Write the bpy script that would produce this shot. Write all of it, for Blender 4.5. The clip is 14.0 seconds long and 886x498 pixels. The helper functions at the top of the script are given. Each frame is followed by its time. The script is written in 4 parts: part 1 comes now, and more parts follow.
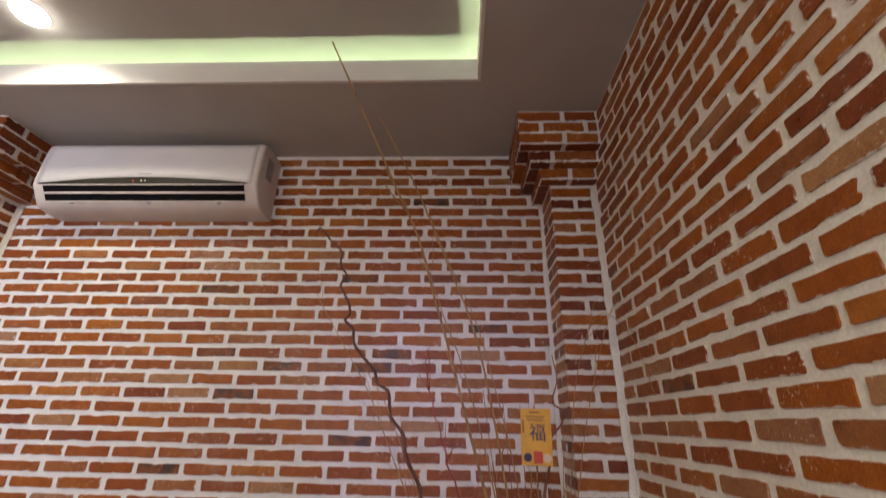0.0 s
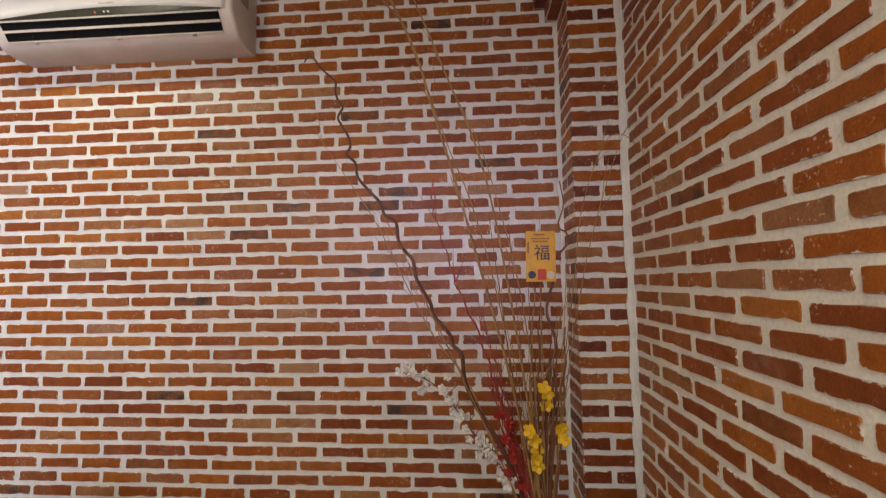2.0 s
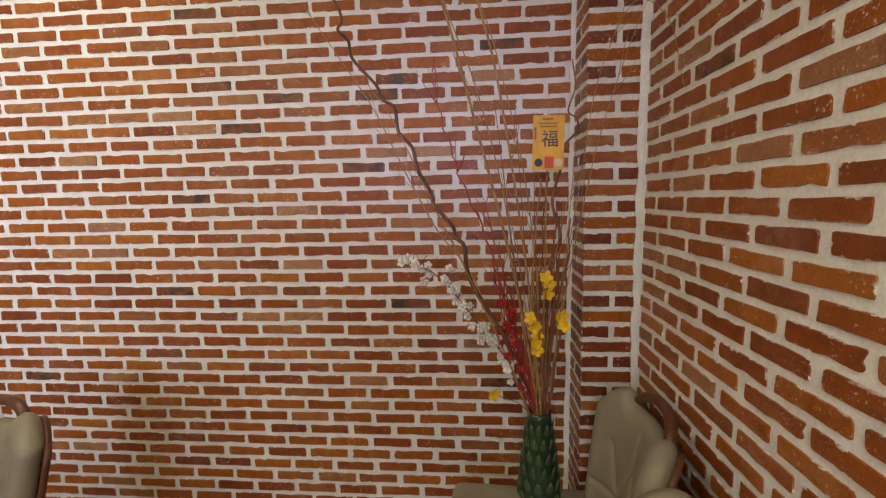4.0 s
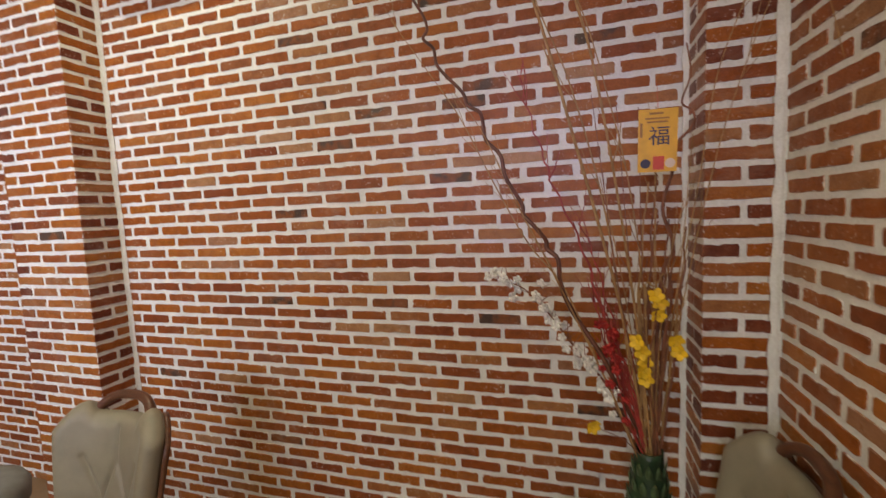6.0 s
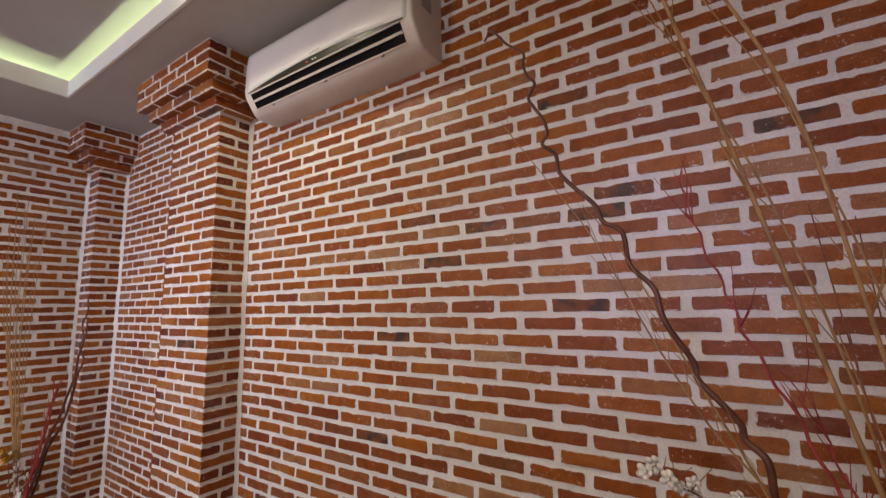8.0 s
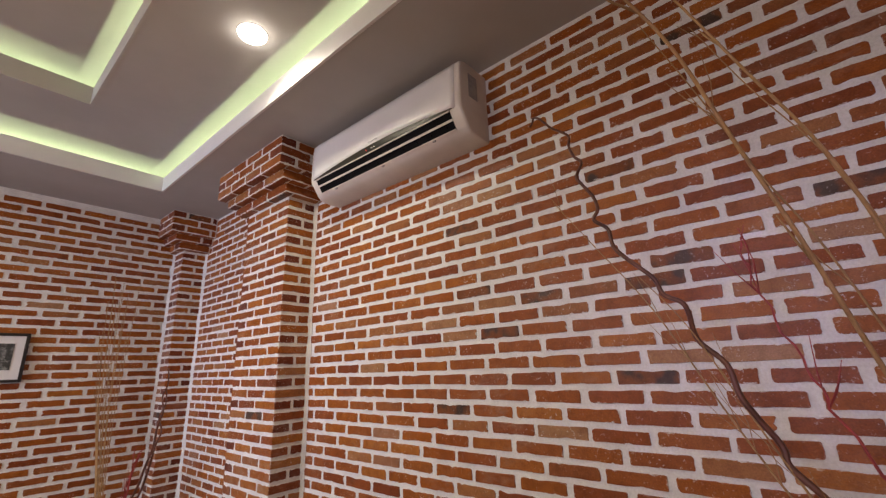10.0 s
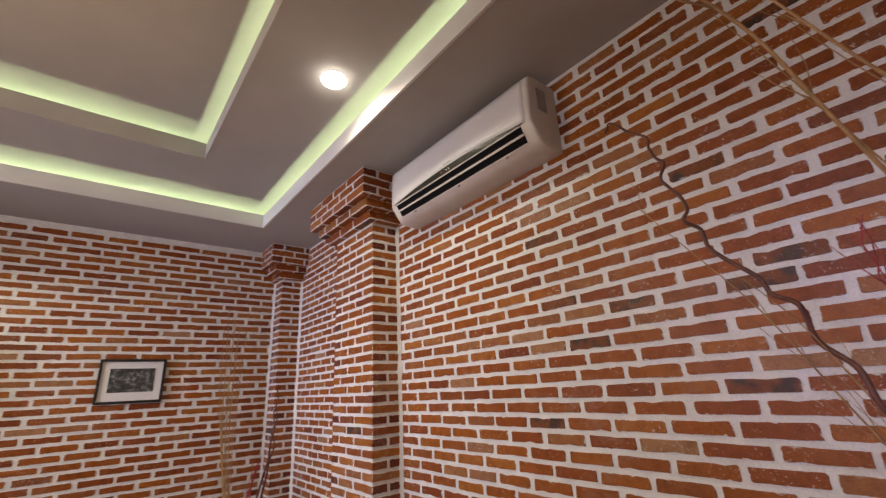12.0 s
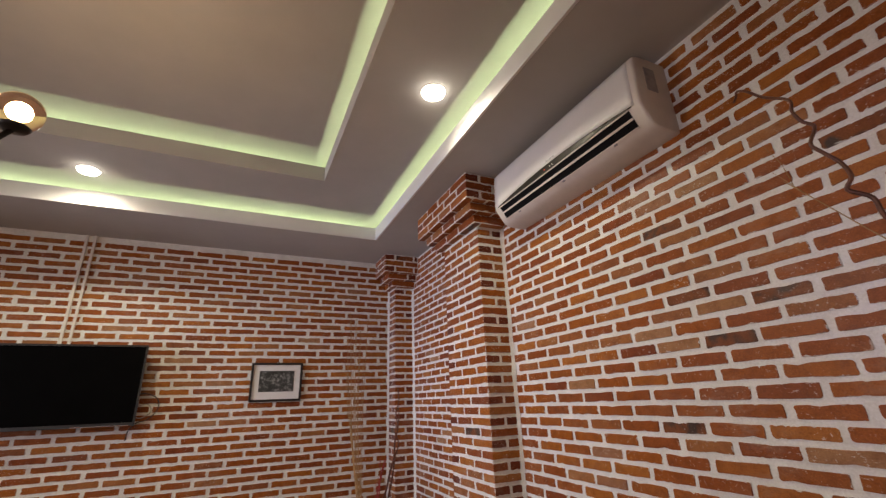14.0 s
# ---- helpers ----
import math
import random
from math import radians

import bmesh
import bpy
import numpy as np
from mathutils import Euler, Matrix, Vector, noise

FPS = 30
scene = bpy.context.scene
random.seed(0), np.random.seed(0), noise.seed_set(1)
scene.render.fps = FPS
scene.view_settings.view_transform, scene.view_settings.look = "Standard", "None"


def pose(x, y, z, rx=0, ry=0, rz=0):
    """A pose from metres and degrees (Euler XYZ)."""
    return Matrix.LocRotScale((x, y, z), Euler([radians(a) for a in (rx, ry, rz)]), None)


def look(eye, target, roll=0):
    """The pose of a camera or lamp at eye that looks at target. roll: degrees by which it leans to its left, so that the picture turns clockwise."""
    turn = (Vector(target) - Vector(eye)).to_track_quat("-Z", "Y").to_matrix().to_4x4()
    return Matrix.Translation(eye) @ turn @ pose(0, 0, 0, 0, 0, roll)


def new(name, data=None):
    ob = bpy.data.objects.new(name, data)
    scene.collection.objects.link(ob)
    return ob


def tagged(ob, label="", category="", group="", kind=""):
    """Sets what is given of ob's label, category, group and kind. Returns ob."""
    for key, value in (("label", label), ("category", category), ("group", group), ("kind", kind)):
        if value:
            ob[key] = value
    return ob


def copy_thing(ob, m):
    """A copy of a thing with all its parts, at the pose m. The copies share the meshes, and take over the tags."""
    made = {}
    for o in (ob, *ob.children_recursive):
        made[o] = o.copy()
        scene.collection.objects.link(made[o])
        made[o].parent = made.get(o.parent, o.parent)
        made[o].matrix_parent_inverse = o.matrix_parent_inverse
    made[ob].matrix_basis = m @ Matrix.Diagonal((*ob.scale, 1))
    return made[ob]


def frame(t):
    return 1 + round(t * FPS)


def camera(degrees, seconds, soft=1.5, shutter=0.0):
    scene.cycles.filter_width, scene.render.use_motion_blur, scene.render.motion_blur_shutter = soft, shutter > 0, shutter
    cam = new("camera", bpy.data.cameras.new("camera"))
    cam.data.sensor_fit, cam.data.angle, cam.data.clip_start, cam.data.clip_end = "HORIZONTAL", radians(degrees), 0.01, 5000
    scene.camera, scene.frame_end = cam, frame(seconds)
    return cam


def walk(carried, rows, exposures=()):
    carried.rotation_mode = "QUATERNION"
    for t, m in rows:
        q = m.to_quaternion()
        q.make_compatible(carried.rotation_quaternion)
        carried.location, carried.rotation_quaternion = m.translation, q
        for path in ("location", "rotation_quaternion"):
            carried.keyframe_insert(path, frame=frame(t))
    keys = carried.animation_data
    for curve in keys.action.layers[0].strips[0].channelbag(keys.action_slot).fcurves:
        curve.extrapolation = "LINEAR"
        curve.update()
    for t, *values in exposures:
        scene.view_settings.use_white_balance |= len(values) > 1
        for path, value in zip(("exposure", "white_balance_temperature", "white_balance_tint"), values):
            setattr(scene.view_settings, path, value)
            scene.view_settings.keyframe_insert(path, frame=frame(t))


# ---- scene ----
cam = camera(92.7, 14.0, soft=1.25, shutter=0.4)
PATH = [
    (0, (-0.495, -1.73, 1.637), (-0.567, 0.117, 2.401), 1.1),
    (0.5, (-0.489, -1.705, 1.612), (-0.578, 0.226, 2.124), 0.3),
    (1, (-0.479, -1.689, 1.587), (-0.589, 0.277, 1.937), -0.4),
    (1.5, (-0.476, -1.679, 1.561), (-0.601, 0.3, 1.822), -0.6),
    (2, (-0.476, -1.663, 1.535), (-0.605, 0.328, 1.683), -0.8),
    (2.5, (-0.472, -1.649, 1.514), (-0.609, 0.346, 1.558), -0.9),
    (3, (-0.47, -1.633, 1.486), (-0.608, 0.36, 1.403), -0.9),
    (5.5, (-0.479, -1.597, 1.437), (-0.85, 0.347, 1.152), -1.9),
    (6, (-0.473, -1.54, 1.452), (-1.052, 0.365, 1.269), -2.5),
    (6.5, (-0.553, -1.418, 1.475), (-1.245, 0.458, 1.429), -2.5),
    (7, (-0.607, -1.306, 1.508), (-1.461, 0.502, 1.558), -1.6),
    (7.5, (-0.577, -1.236, 1.557), (-1.604, 0.475, 1.685), -1.3),
    (8, (-0.548, -1.254, 1.578), (-1.638, 0.402, 1.842), -1.0),
    (10.5, (-0.531, -1.317, 1.619), (-1.809, 0.112, 2.19), -2.5),
    (11, (-0.54, -1.32, 1.618), (-1.864, 0.058, 2.209), -3.0),
    (11.5, (-0.535, -1.335, 1.606), (-1.902, -0.009, 2.22), -3.1),
    (12, (-0.519, -1.36, 1.609), (-1.982, -0.146, 2.232), -3.1),
    (12.5, (-0.522, -1.357, 1.6), (-2.071, -0.266, 2.242), -2.3),
    (13, (-0.522, -1.369, 1.594), (-2.129, -0.371, 2.242), -2.6),
    (13.5, (-0.529, -1.383, 1.588), (-2.182, -0.47, 2.25), -2.9),
    (14, (-0.531, -1.394, 1.584), (-2.232, -0.584, 2.255), -2.2),
]
walk(cam, [(t, look(eye, target, roll)) for t, eye, target, roll in PATH],
     exposures=[(0, -0.10, 6600, 8), (1.5, 0.0, 6750, 7), (3, 0.22, 6850, 2), (6, 0.18, 6850, 2), (6.5, 0.18, 6900, 5), (7.5, -0.12, 6950, 11), (8, -0.19, 6950, 11), (11, -0.17, 6850, 12), (14, -0.41, 7000, 10)])

# ---- world, light and exposure ----
world = bpy.data.worlds.new("world")
scene.world = world
world.use_nodes = True
wn = world.node_tree
sky = wn.nodes.new("ShaderNodeTexSky")
sky.sky_type, sky.sun_disc = "NISHITA", False
sky.sun_elevation, sky.sun_rotation = radians(40), radians(200)
wn.nodes["Background"].inputs["Strength"].default_value = 0.12
wn.links.new(sky.outputs["Color"], wn.nodes["Background"].inputs["Color"])

# plan, metres: north wall y = 0, east wall x = XR, west wall x = XL
XL, XR, YS = -4.31, 0.075, -4.74
CEIL, MID, TOP = 2.84, 2.99, 3.14
PD = 0.177                                  # how far the pilasters stand out
OUT = (-3.69, -0.425, -4.24, -0.50)         # outer tray opening: x0, x1, y0, y1
INN = (-3.12, -0.99, -3.72, -1.02)          # inner tray opening
LED_COLOUR = (0.80, 1.0, 0.58)


def lamp(name, kind, m, energy, colour, **kw):
    data = bpy.data.lights.new(name, kind)
    data.energy, data.color = energy, colour
    for k, v in kw.items():
        if k == "size":
            data.shape, data.size, data.size_y = "RECTANGLE", v[0], v[1]
        elif k == "cone":
            data.spot_size, data.spot_blend = radians(v[0]), v[1]
        elif k == "spread":
            data.spread = radians(v)
        elif k == "radius":
            data.shadow_soft_size = v
    ob = new(name, data)
    ob.matrix_world = m
    return tagged(ob, category="light", label="light of the " + name.replace("_", " "), kind="structure")


def cove_lamps(box, z, watts):
    x0, x1, y0, y1 = box
    d, w = 0.13, 0.25                       # the west strips lie further back from the lip
    for cx, cy, length, turn, lean in (((x0 + x1) / 2, y1 + d, x1 - x0, 0, 1), ((x0 + x1) / 2, y0 - d, x1 - x0, 0, -1),
                                       (x1 + d, (y0 + y1) / 2, y1 - y0, 90, -1), (x0 - w, (y0 + y1) / 2, y1 - y0, 90, 1)):
        lamp("cove_light", "AREA", pose(cx, cy, z, 180 + 62 * lean, 0, turn), watts * length * (1.0 if cx < x0 else 0.72), LED_COLOUR, size=(length + 0.08, 0.012))


SPOTS = [(-2.05, -0.69, 0.70), (-3.49, -2.37, 1.08), (-0.62, -2.37, 1.28), (-2.05, -4.05, 1.0)]
COVE_W, SPOT_W = 3.3, 58.0
cove_lamps(OUT, 2.864, COVE_W)
cove_lamps(INN, 3.014, COVE_W)
for sx, sy, share in SPOTS:
    lamp("downlight_beam", "SPOT", pose(sx, sy, MID - 0.014), SPOT_W * share, (1.0, 0.91, 0.72), cone=(164, 1.0), radius=0.035)
GLOBE = (-1.915, -2.035, 2.387)
lamp("globe_bulb", "POINT", pose(*GLOBE), 17.0, (1.0, 0.70, 0.42), radius=0.03)
# added cool lamps by the unseen south wall: east beam, east fill, west fill
lamp("window_daylight", "AREA", look((-0.95, YS - 0.02, 1.95), (-0.62, 0, 1.80)), 0.72, (0.50, 0.46, 1.0), size=(0.34, 0.38), spread=19)
lamp("window_daylight", "AREA", pose(-0.95, YS - 0.02, 1.75, 90, 0, 0), 27.0, (0.80, 0.77, 1.0), size=(0.8, 1.1))
lamp("window_daylight", "AREA", look((-3.05, YS - 0.02, 1.90), (-3.45, 0, 1.75)), 18.0, (0.70, 0.73, 1.0), size=(0.9, 1.1), spread=58)


# ---- materials ----
def mat(name, rough=0.6, metal=0.0):
    m = bpy.data.materials.new(name)
    m.use_nodes = True
    b = m.node_tree.nodes["Principled BSDF"]
    b.inputs["Roughness"].default_value, b.inputs["Metallic"].default_value = rough, metal
    return m, m.node_tree, b


def node(nt, kind, **inputs):
    n = nt.nodes.new(kind)
    for k, v in inputs.items():
        n.inputs[k.replace("_", " ")].default_value = v
    return n


def ramp(nt, source, stops):
    r = nt.nodes.new("ShaderNodeValToRGB")
    while len(r.color_ramp.elements) < len(stops):
        r.color_ramp.elements.new(0.5)
    for e, (p, c) in zip(r.color_ramp.elements, stops):
        e.position, e.color = p, (*c, 1) if len(c) == 3 else c
    nt.links.new(source, r.inputs["Fac"])
    return r.outputs["Color"]


def noise_tex(nt, scale, detail=4.0, rough=0.6, coords=None, stretch=None):
    n = node(nt, "ShaderNodeTexNoise", Scale=scale, Detail=detail, Roughness=rough)
    if coords is None:
        g = nt.nodes.new("ShaderNodeNewGeometry")
        coords = g.outputs["Position"]
    if stretch:
        mp = nt.nodes.new("ShaderNodeMapping")
        mp.inputs["Scale"].default_value = stretch
        nt.links.new(coords, mp.inputs["Vector"])
        coords = mp.outputs["Vector"]
    nt.links.new(coords, n.inputs["Vector"])
    return n.outputs["Fac"]


def mix(nt, fac, a, b, kind="MIX"):
    n = nt.nodes.new("ShaderNodeMix")
    n.data_type, n.blend_type = "RGBA", kind
    for sock, v in ((n.inputs[0], fac), (n.inputs[6], a), (n.inputs[7], b)):
        if hasattr(v, "is_linked"):
            nt.links.new(v, sock)
        else:
            sock.default_value = v if isinstance(v, (int, float)) else (*v, 1)
    return n.outputs[2]


def bump(nt, b, height, strength=0.3, dist=0.002):
    n = node(nt, "ShaderNodeBump", Strength=strength, Distance=dist)
    nt.links.new(height, n.inputs["Height"])
    nt.links.new(n.outputs["Normal"], b.inputs["Normal"])


def plain(name, colour, rough=0.6, metal=0.0, vary=0.12, scale=9.0, bumps=0.1, fine=160.0, gloss=0.5):
    """A painted or plain surface with broad blotches and a fine grain."""
    m, nt, b = mat(name, rough, metal)
    lo, hi = [max(0, c * (1 - vary)) for c in colour], [min(1, c * (1 + vary)) for c in colour]
    broad = ramp(nt, noise_tex(nt, scale), [(0.3, lo), (0.7, hi)])
    nt.links.new(broad, b.inputs["Base Color"])
    b.inputs["Specular IOR Level"].default_value = gloss
    if bumps:
        bump(nt, b, noise_tex(nt, fine, 3), bumps, 0.001)
    return m


def brick_material(name, stops, wash=0.5, burnt=None):
    """Painted fired brick: colour by piece, blotches, streaks and specks of mortar."""
    m, nt, b = mat(name, 0.42)
    info, geo = nt.nodes.new("ShaderNodeObjectInfo"), nt.nodes.new("ShaderNodeNewGeometry")
    add = nt.nodes.new("ShaderNodeMath")
    add.operation = "ADD"
    nt.links.new(info.outputs["Random"], add.inputs[0])
    nt.links.new(geo.outputs["Random Per Island"], add.inputs[1])
    fr = nt.nodes.new("ShaderNodeMath")
    fr.operation = "FRACT"
    nt.links.new(add.outputs[0], fr.inputs[0])
    base = ramp(nt, fr.outputs[0], stops)
    if burnt:
        patch = ramp(nt, noise_tex(nt, 15, 2, 0.5), [(0.47, (0, 0, 0)), (0.60, (1, 1, 1))])
        base = mix(nt, patch, burnt, base)
    blotch = ramp(nt, noise_tex(nt, 22, 5, 0.65), [(0.28, (0.72, 0.66, 0.62)), (0.50, (1, 1, 1)), (0.78, (1.22, 1.26, 1.25))])
    col = mix(nt, 1.0, base, blotch, "MULTIPLY")
    grain = ramp(nt, noise_tex(nt, 240, 3), [(0.35, (0.82, 0.8, 0.8)), (0.65, (1.12, 1.12, 1.12))])
    col = mix(nt, 1.0, col, grain, "MULTIPLY")
    smear = ramp(nt, noise_tex(nt, 120, 5, 0.65), [(0.61, (0, 0, 0)), (0.65, (1, 1, 1))])
    where = ramp(nt, noise_tex(nt, 5.5, 3), [(0.47, (0, 0, 0)), (0.66, (1, 1, 1))])
    mask = mix(nt, 1.0, smear, where, "MULTIPLY")
    mask = mix(nt, wash, (0, 0, 0), mask)
    col = mix(nt, mask, col, (0.68, 0.63, 0.57))
    uv = nt.nodes.new("ShaderNodeUVMap")
    sep = nt.nodes.new("ShaderNodeSeparateXYZ")
    nt.links.new(uv.outputs["UV"], sep.inputs[0])

    def calc(op, a, c):
        n = nt.nodes.new("ShaderNodeMath")
        n.operation = op
        for sock, v in zip(n.inputs, (a, c)):
            if hasattr(v, "is_linked"):
                nt.links.new(v, sock)
            else:
                sock.default_value = v
        return n.outputs[0]

    inset = calc("MINIMUM", calc("MULTIPLY", calc("SUBTRACT", 1.0, calc("ABSOLUTE", sep.outputs[0], 0)), 0.080), calc("MULTIPLY", calc("SUBTRACT", 1.0, calc("ABSOLUTE", sep.outputs[1], 0)), 0.0185))
    reach = calc("MULTIPLY", calc("SUBTRACT", noise_tex(nt, 48, 4, 0.6), 0.50), 0.026)
    chip = ramp(nt, calc("ADD", calc("MULTIPLY", calc("SUBTRACT", reach, inset), 500.0), 0.5), [(0.35, (0, 0, 0)), (0.65, (1, 1, 1))])
    chip = mix(nt, 1.0, chip, ramp(nt, noise_tex(nt, 16, 3), [(0.46, (0, 0, 0)), (0.60, (1, 1, 1))]), "MULTIPLY")
    # thin lime film left by the pointing, in broad ragged patches
    film = ramp(nt, noise_tex(nt, 34, 7, 0.72, stretch=(0.45, 0.45, 1.0)), [(0.44, (0, 0, 0)), (0.62, (1, 1, 1))])
    patchy = ramp(nt, noise_tex(nt, 3.1, 2, 0.5), [(0.50, (0, 0, 0)), (0.70, (0.22, 0.22, 0.22))])
    col = mix(nt, mix(nt, 1.0, film, patchy, "MULTIPLY"), col, (0.47, 0.37, 0.30))
    col = mix(nt, chip, col, (0.70, 0.68, 0.65))
    nt.links.new(col, b.inputs["Base Color"])
    rough = ramp(nt, noise_tex(nt, 40, 4), [(0.3, (0.27, 0.27, 0.27)), (0.7, (0.46, 0.46, 0.46))])
    nt.links.new(rough, b.inputs["Roughness"])
    b.inputs["Specular IOR Level"].default_value = 0.20
    bump(nt, b, noise_tex(nt, 130, 5, 0.65), 0.55, 0.0018)
    return m


RED = [(0.0, (0.225, 0.062, 0.016)), (0.12, (0.320, 0.094, 0.014)), (0.24, (0.240, 0.062, 0.016)), (0.38, (0.335, 0.108, 0.017)), (0.50, (0.195, 0.050, 0.017)),
       (0.62, (0.275, 0.076, 0.016)), (0.74, (0.360, 0.128, 0.024)), (0.84, (0.255, 0.070, 0.018)), (0.92, (0.330, 0.140, 0.048)), (1.0, (0.200, 0.060, 0.024))]
M_BRICK = brick_material("red_brick", RED, 0.85)
M_DARK = brick_material("dark_brick", [(0.0, (0.058, 0.036, 0.026)), (0.5, (0.082, 0.050, 0.034)), (1.0, (0.062, 0.044, 0.038))], 0.6, (0.20, 0.068, 0.022))
M_MAROON = brick_material("maroon_brick", [(0.0, (0.135, 0.032, 0.014)), (0.5, (0.175, 0.044, 0.017)), (1.0, (0.115, 0.030, 0.016))], 1.0)
M_PALE = brick_material("pale_brick", [(0.0, (0.33, 0.155, 0.062)), (0.5, (0.36, 0.19, 0.095)), (1.0, (0.30, 0.135, 0.066))], 1.0)

M_MORTAR, nt, b = mat("white_mortar", 0.48)
c = ramp(nt, noise_tex(nt, 14, 5), [(0.3, (0.67, 0.67, 0.65)), (0.65, (0.80, 0.80, 0.78))])
c = mix(nt, 1.0, c, ramp(nt, noise_tex(nt, 150, 4), [(0.3, (0.86, 0.85, 0.83)), (0.6, (1.02, 1.02, 1.02))]), "MULTIPLY")
nt.links.new(c, b.inputs["Base Color"])
b.inputs["Specular IOR Level"].default_value = 0.3
bump(nt, b, noise_tex(nt, 60, 4, 0.55), 0.45, 0.003)

M_CEIL = plain("ceiling_paint", (0.43, 0.422, 0.405), 0.75, vary=0.05, scale=3, bumps=0.08, fine=90)
M_FASCIA = plain("fascia_paint", (0.70, 0.70, 0.69), 0.5, vary=0.04, scale=4, bumps=0.06, fine=80)
M_PLASTER = plain("plaster_paint", (0.55, 0.50, 0.45), 0.8, vary=0.08, scale=4, bumps=0.15, fine=60)
M_WHITE = plain("white_plastic", (0.71, 0.705, 0.70), 0.42, vary=0.03, scale=6, bumps=0.0)
M_AGED = plain("aged_white_plastic", (0.68, 0.64, 0.59), 0.42, vary=0.08, scale=7, bumps=0.05)
M_BLACK = plain("black_plastic", (0.014, 0.014, 0.015), 0.4, vary=0.2, bumps=0.05)
# near black that carries the shade inside the outlet
M_SLOT_SHADE = plain("slot_shade", (0.007, 0.007, 0.008), 0.85, vary=0.2, bumps=0.0, gloss=0.1)
M_GLASSY = plain("smoked_strip", (0.055, 0.052, 0.038), 0.38, vary=0.2, bumps=0.0)
M_GREY = plain("grey_sticker", (0.30, 0.30, 0.31), 0.5, vary=0.25, scale=40, bumps=0.0)
M_SCREEN = plain("screen_glass", (0.002, 0.002, 0.002), 0.35, vary=0.2, bumps=0.0, gloss=0.02)
M_SILVER = plain("silver_trim", (0.55, 0.55, 0.56), 0.25, 1.0, vary=0.1, bumps=0.0)
M_FRAMEB = plain("black_wood", (0.018, 0.016, 0.016), 0.35, vary=0.3, scale=30, bumps=0.15)
M_PAPER = plain("white_mat_board", (0.74, 0.73, 0.71), 0.8, vary=0.03, bumps=0.05)
M_LEATHER = plain("beige_leather", (0.225, 0.196, 0.140), 0.45, vary=0.10, scale=14, bumps=0.25, fine=300)
M_STOOL = plain("grey_fabric", (0.20, 0.20, 0.19), 0.85, vary=0.12, scale=20, bumps=0.3, fine=400)
M_IRON = plain("black_iron", (0.02, 0.018, 0.017), 0.4, 0.6, vary=0.2, bumps=0.1)
M_STRAW = plain("dried_straw", (0.34, 0.195, 0.075), 0.7, vary=0.3, scale=30, bumps=0.2)
M_REDTWIG = plain("red_twig", (0.31, 0.034, 0.026), 0.6, vary=0.35, scale=40, bumps=0.2)
M_BROWNTWIG = plain("brown_twig", (0.185, 0.066, 0.031), 0.55, vary=0.4, scale=30, bumps=0.25)
M_WILLOW = plain("dark_willow_bark", (0.105, 0.035, 0.018), 0.42, vary=0.5, scale=24, bumps=0.35, fine=120)
M_PETAL = plain("white_petal", (0.76, 0.74, 0.70), 0.7, vary=0.15, scale=60, bumps=0.1)
M_YELLOW = plain("yellow_petal", (0.70, 0.44, 0.015), 0.6, vary=0.2, scale=60, bumps=0.1)
M_GOLD = plain("golden_petal", (0.48, 0.25, 0.03), 0.6, vary=0.25, scale=60, bumps=0.1)
M_REDBUD = plain("red_cloth_bud", (0.36, 0.016, 0.014), 0.6, vary=0.35, scale=60, bumps=0.1)
M_GREEN = plain("dark_green_glaze", (0.016, 0.036, 0.016), 0.3, vary=0.4, scale=18, bumps=0.1)
M_SCALE = plain("green_leaf_glaze", (0.050, 0.082, 0.034), 0.32, vary=0.4, scale=25, bumps=0.1)
M_PACKET = plain("yellow_card", (0.66, 0.36, 0.025), 0.4, vary=0.12, scale=30, bumps=0.05)
M_INK = plain("dark_blue_ink", (0.025, 0.022, 0.06), 0.5, vary=0.2, bumps=0.0)
M_REDINK = plain("red_ink", (0.55, 0.06, 0.025), 0.5, vary=0.2, bumps=0.0)
M_CREAM = plain("cream_ink", (0.66, 0.55, 0.40), 0.5, vary=0.1, bumps=0.0)
M_OLIVEINK = plain("brown_ink", (0.26, 0.12, 0.02), 0.5, vary=0.2, bumps=0.0)

M_WOOD, nt, b = mat("red_brown_wood", 0.35)
c = ramp(nt, noise_tex(nt, 10, 6, 0.7, stretch=(1, 1, 9)), [(0.3, (0.050, 0.018, 0.009)), (0.6, (0.115, 0.042, 0.018)), (0.8, (0.165, 0.066, 0.028))])
nt.links.new(c, b.inputs["Base Color"])
bump(nt, b, noise_tex(nt, 60, 4, stretch=(1, 1, 6)), 0.2, 0.001)

M_FLOOR, nt, b = mat("tan_floor_tile", 0.3)
c = ramp(nt, noise_tex(nt, 7, 6, 0.7), [(0.3, (0.20, 0.125, 0.062)), (0.7, (0.29, 0.19, 0.10))])
nt.links.new(c, b.inputs["Base Color"])
bump(nt, b, noise_tex(nt, 50, 3), 0.08, 0.001)

M_PRINT, nt, b = mat("monochrome_print", 0.5)
c = ramp(nt, noise_tex(nt, 26, 8, 0.75), [(0.34, (0.008, 0.009, 0.009)), (0.52, (0.045, 0.048, 0.046)), (0.66, (0.30, 0.31, 0.30))])
nt.links.new(c, b.inputs["Base Color"])


def glow(name, colour, strength):
    m, nt, b = mat(name, 0.5)
    b.inputs["Base Color"].default_value = (*colour, 1)
    b.inputs["Emission Color"].default_value, b.inputs["Emission Strength"].default_value = (*colour, 1), strength
    return m


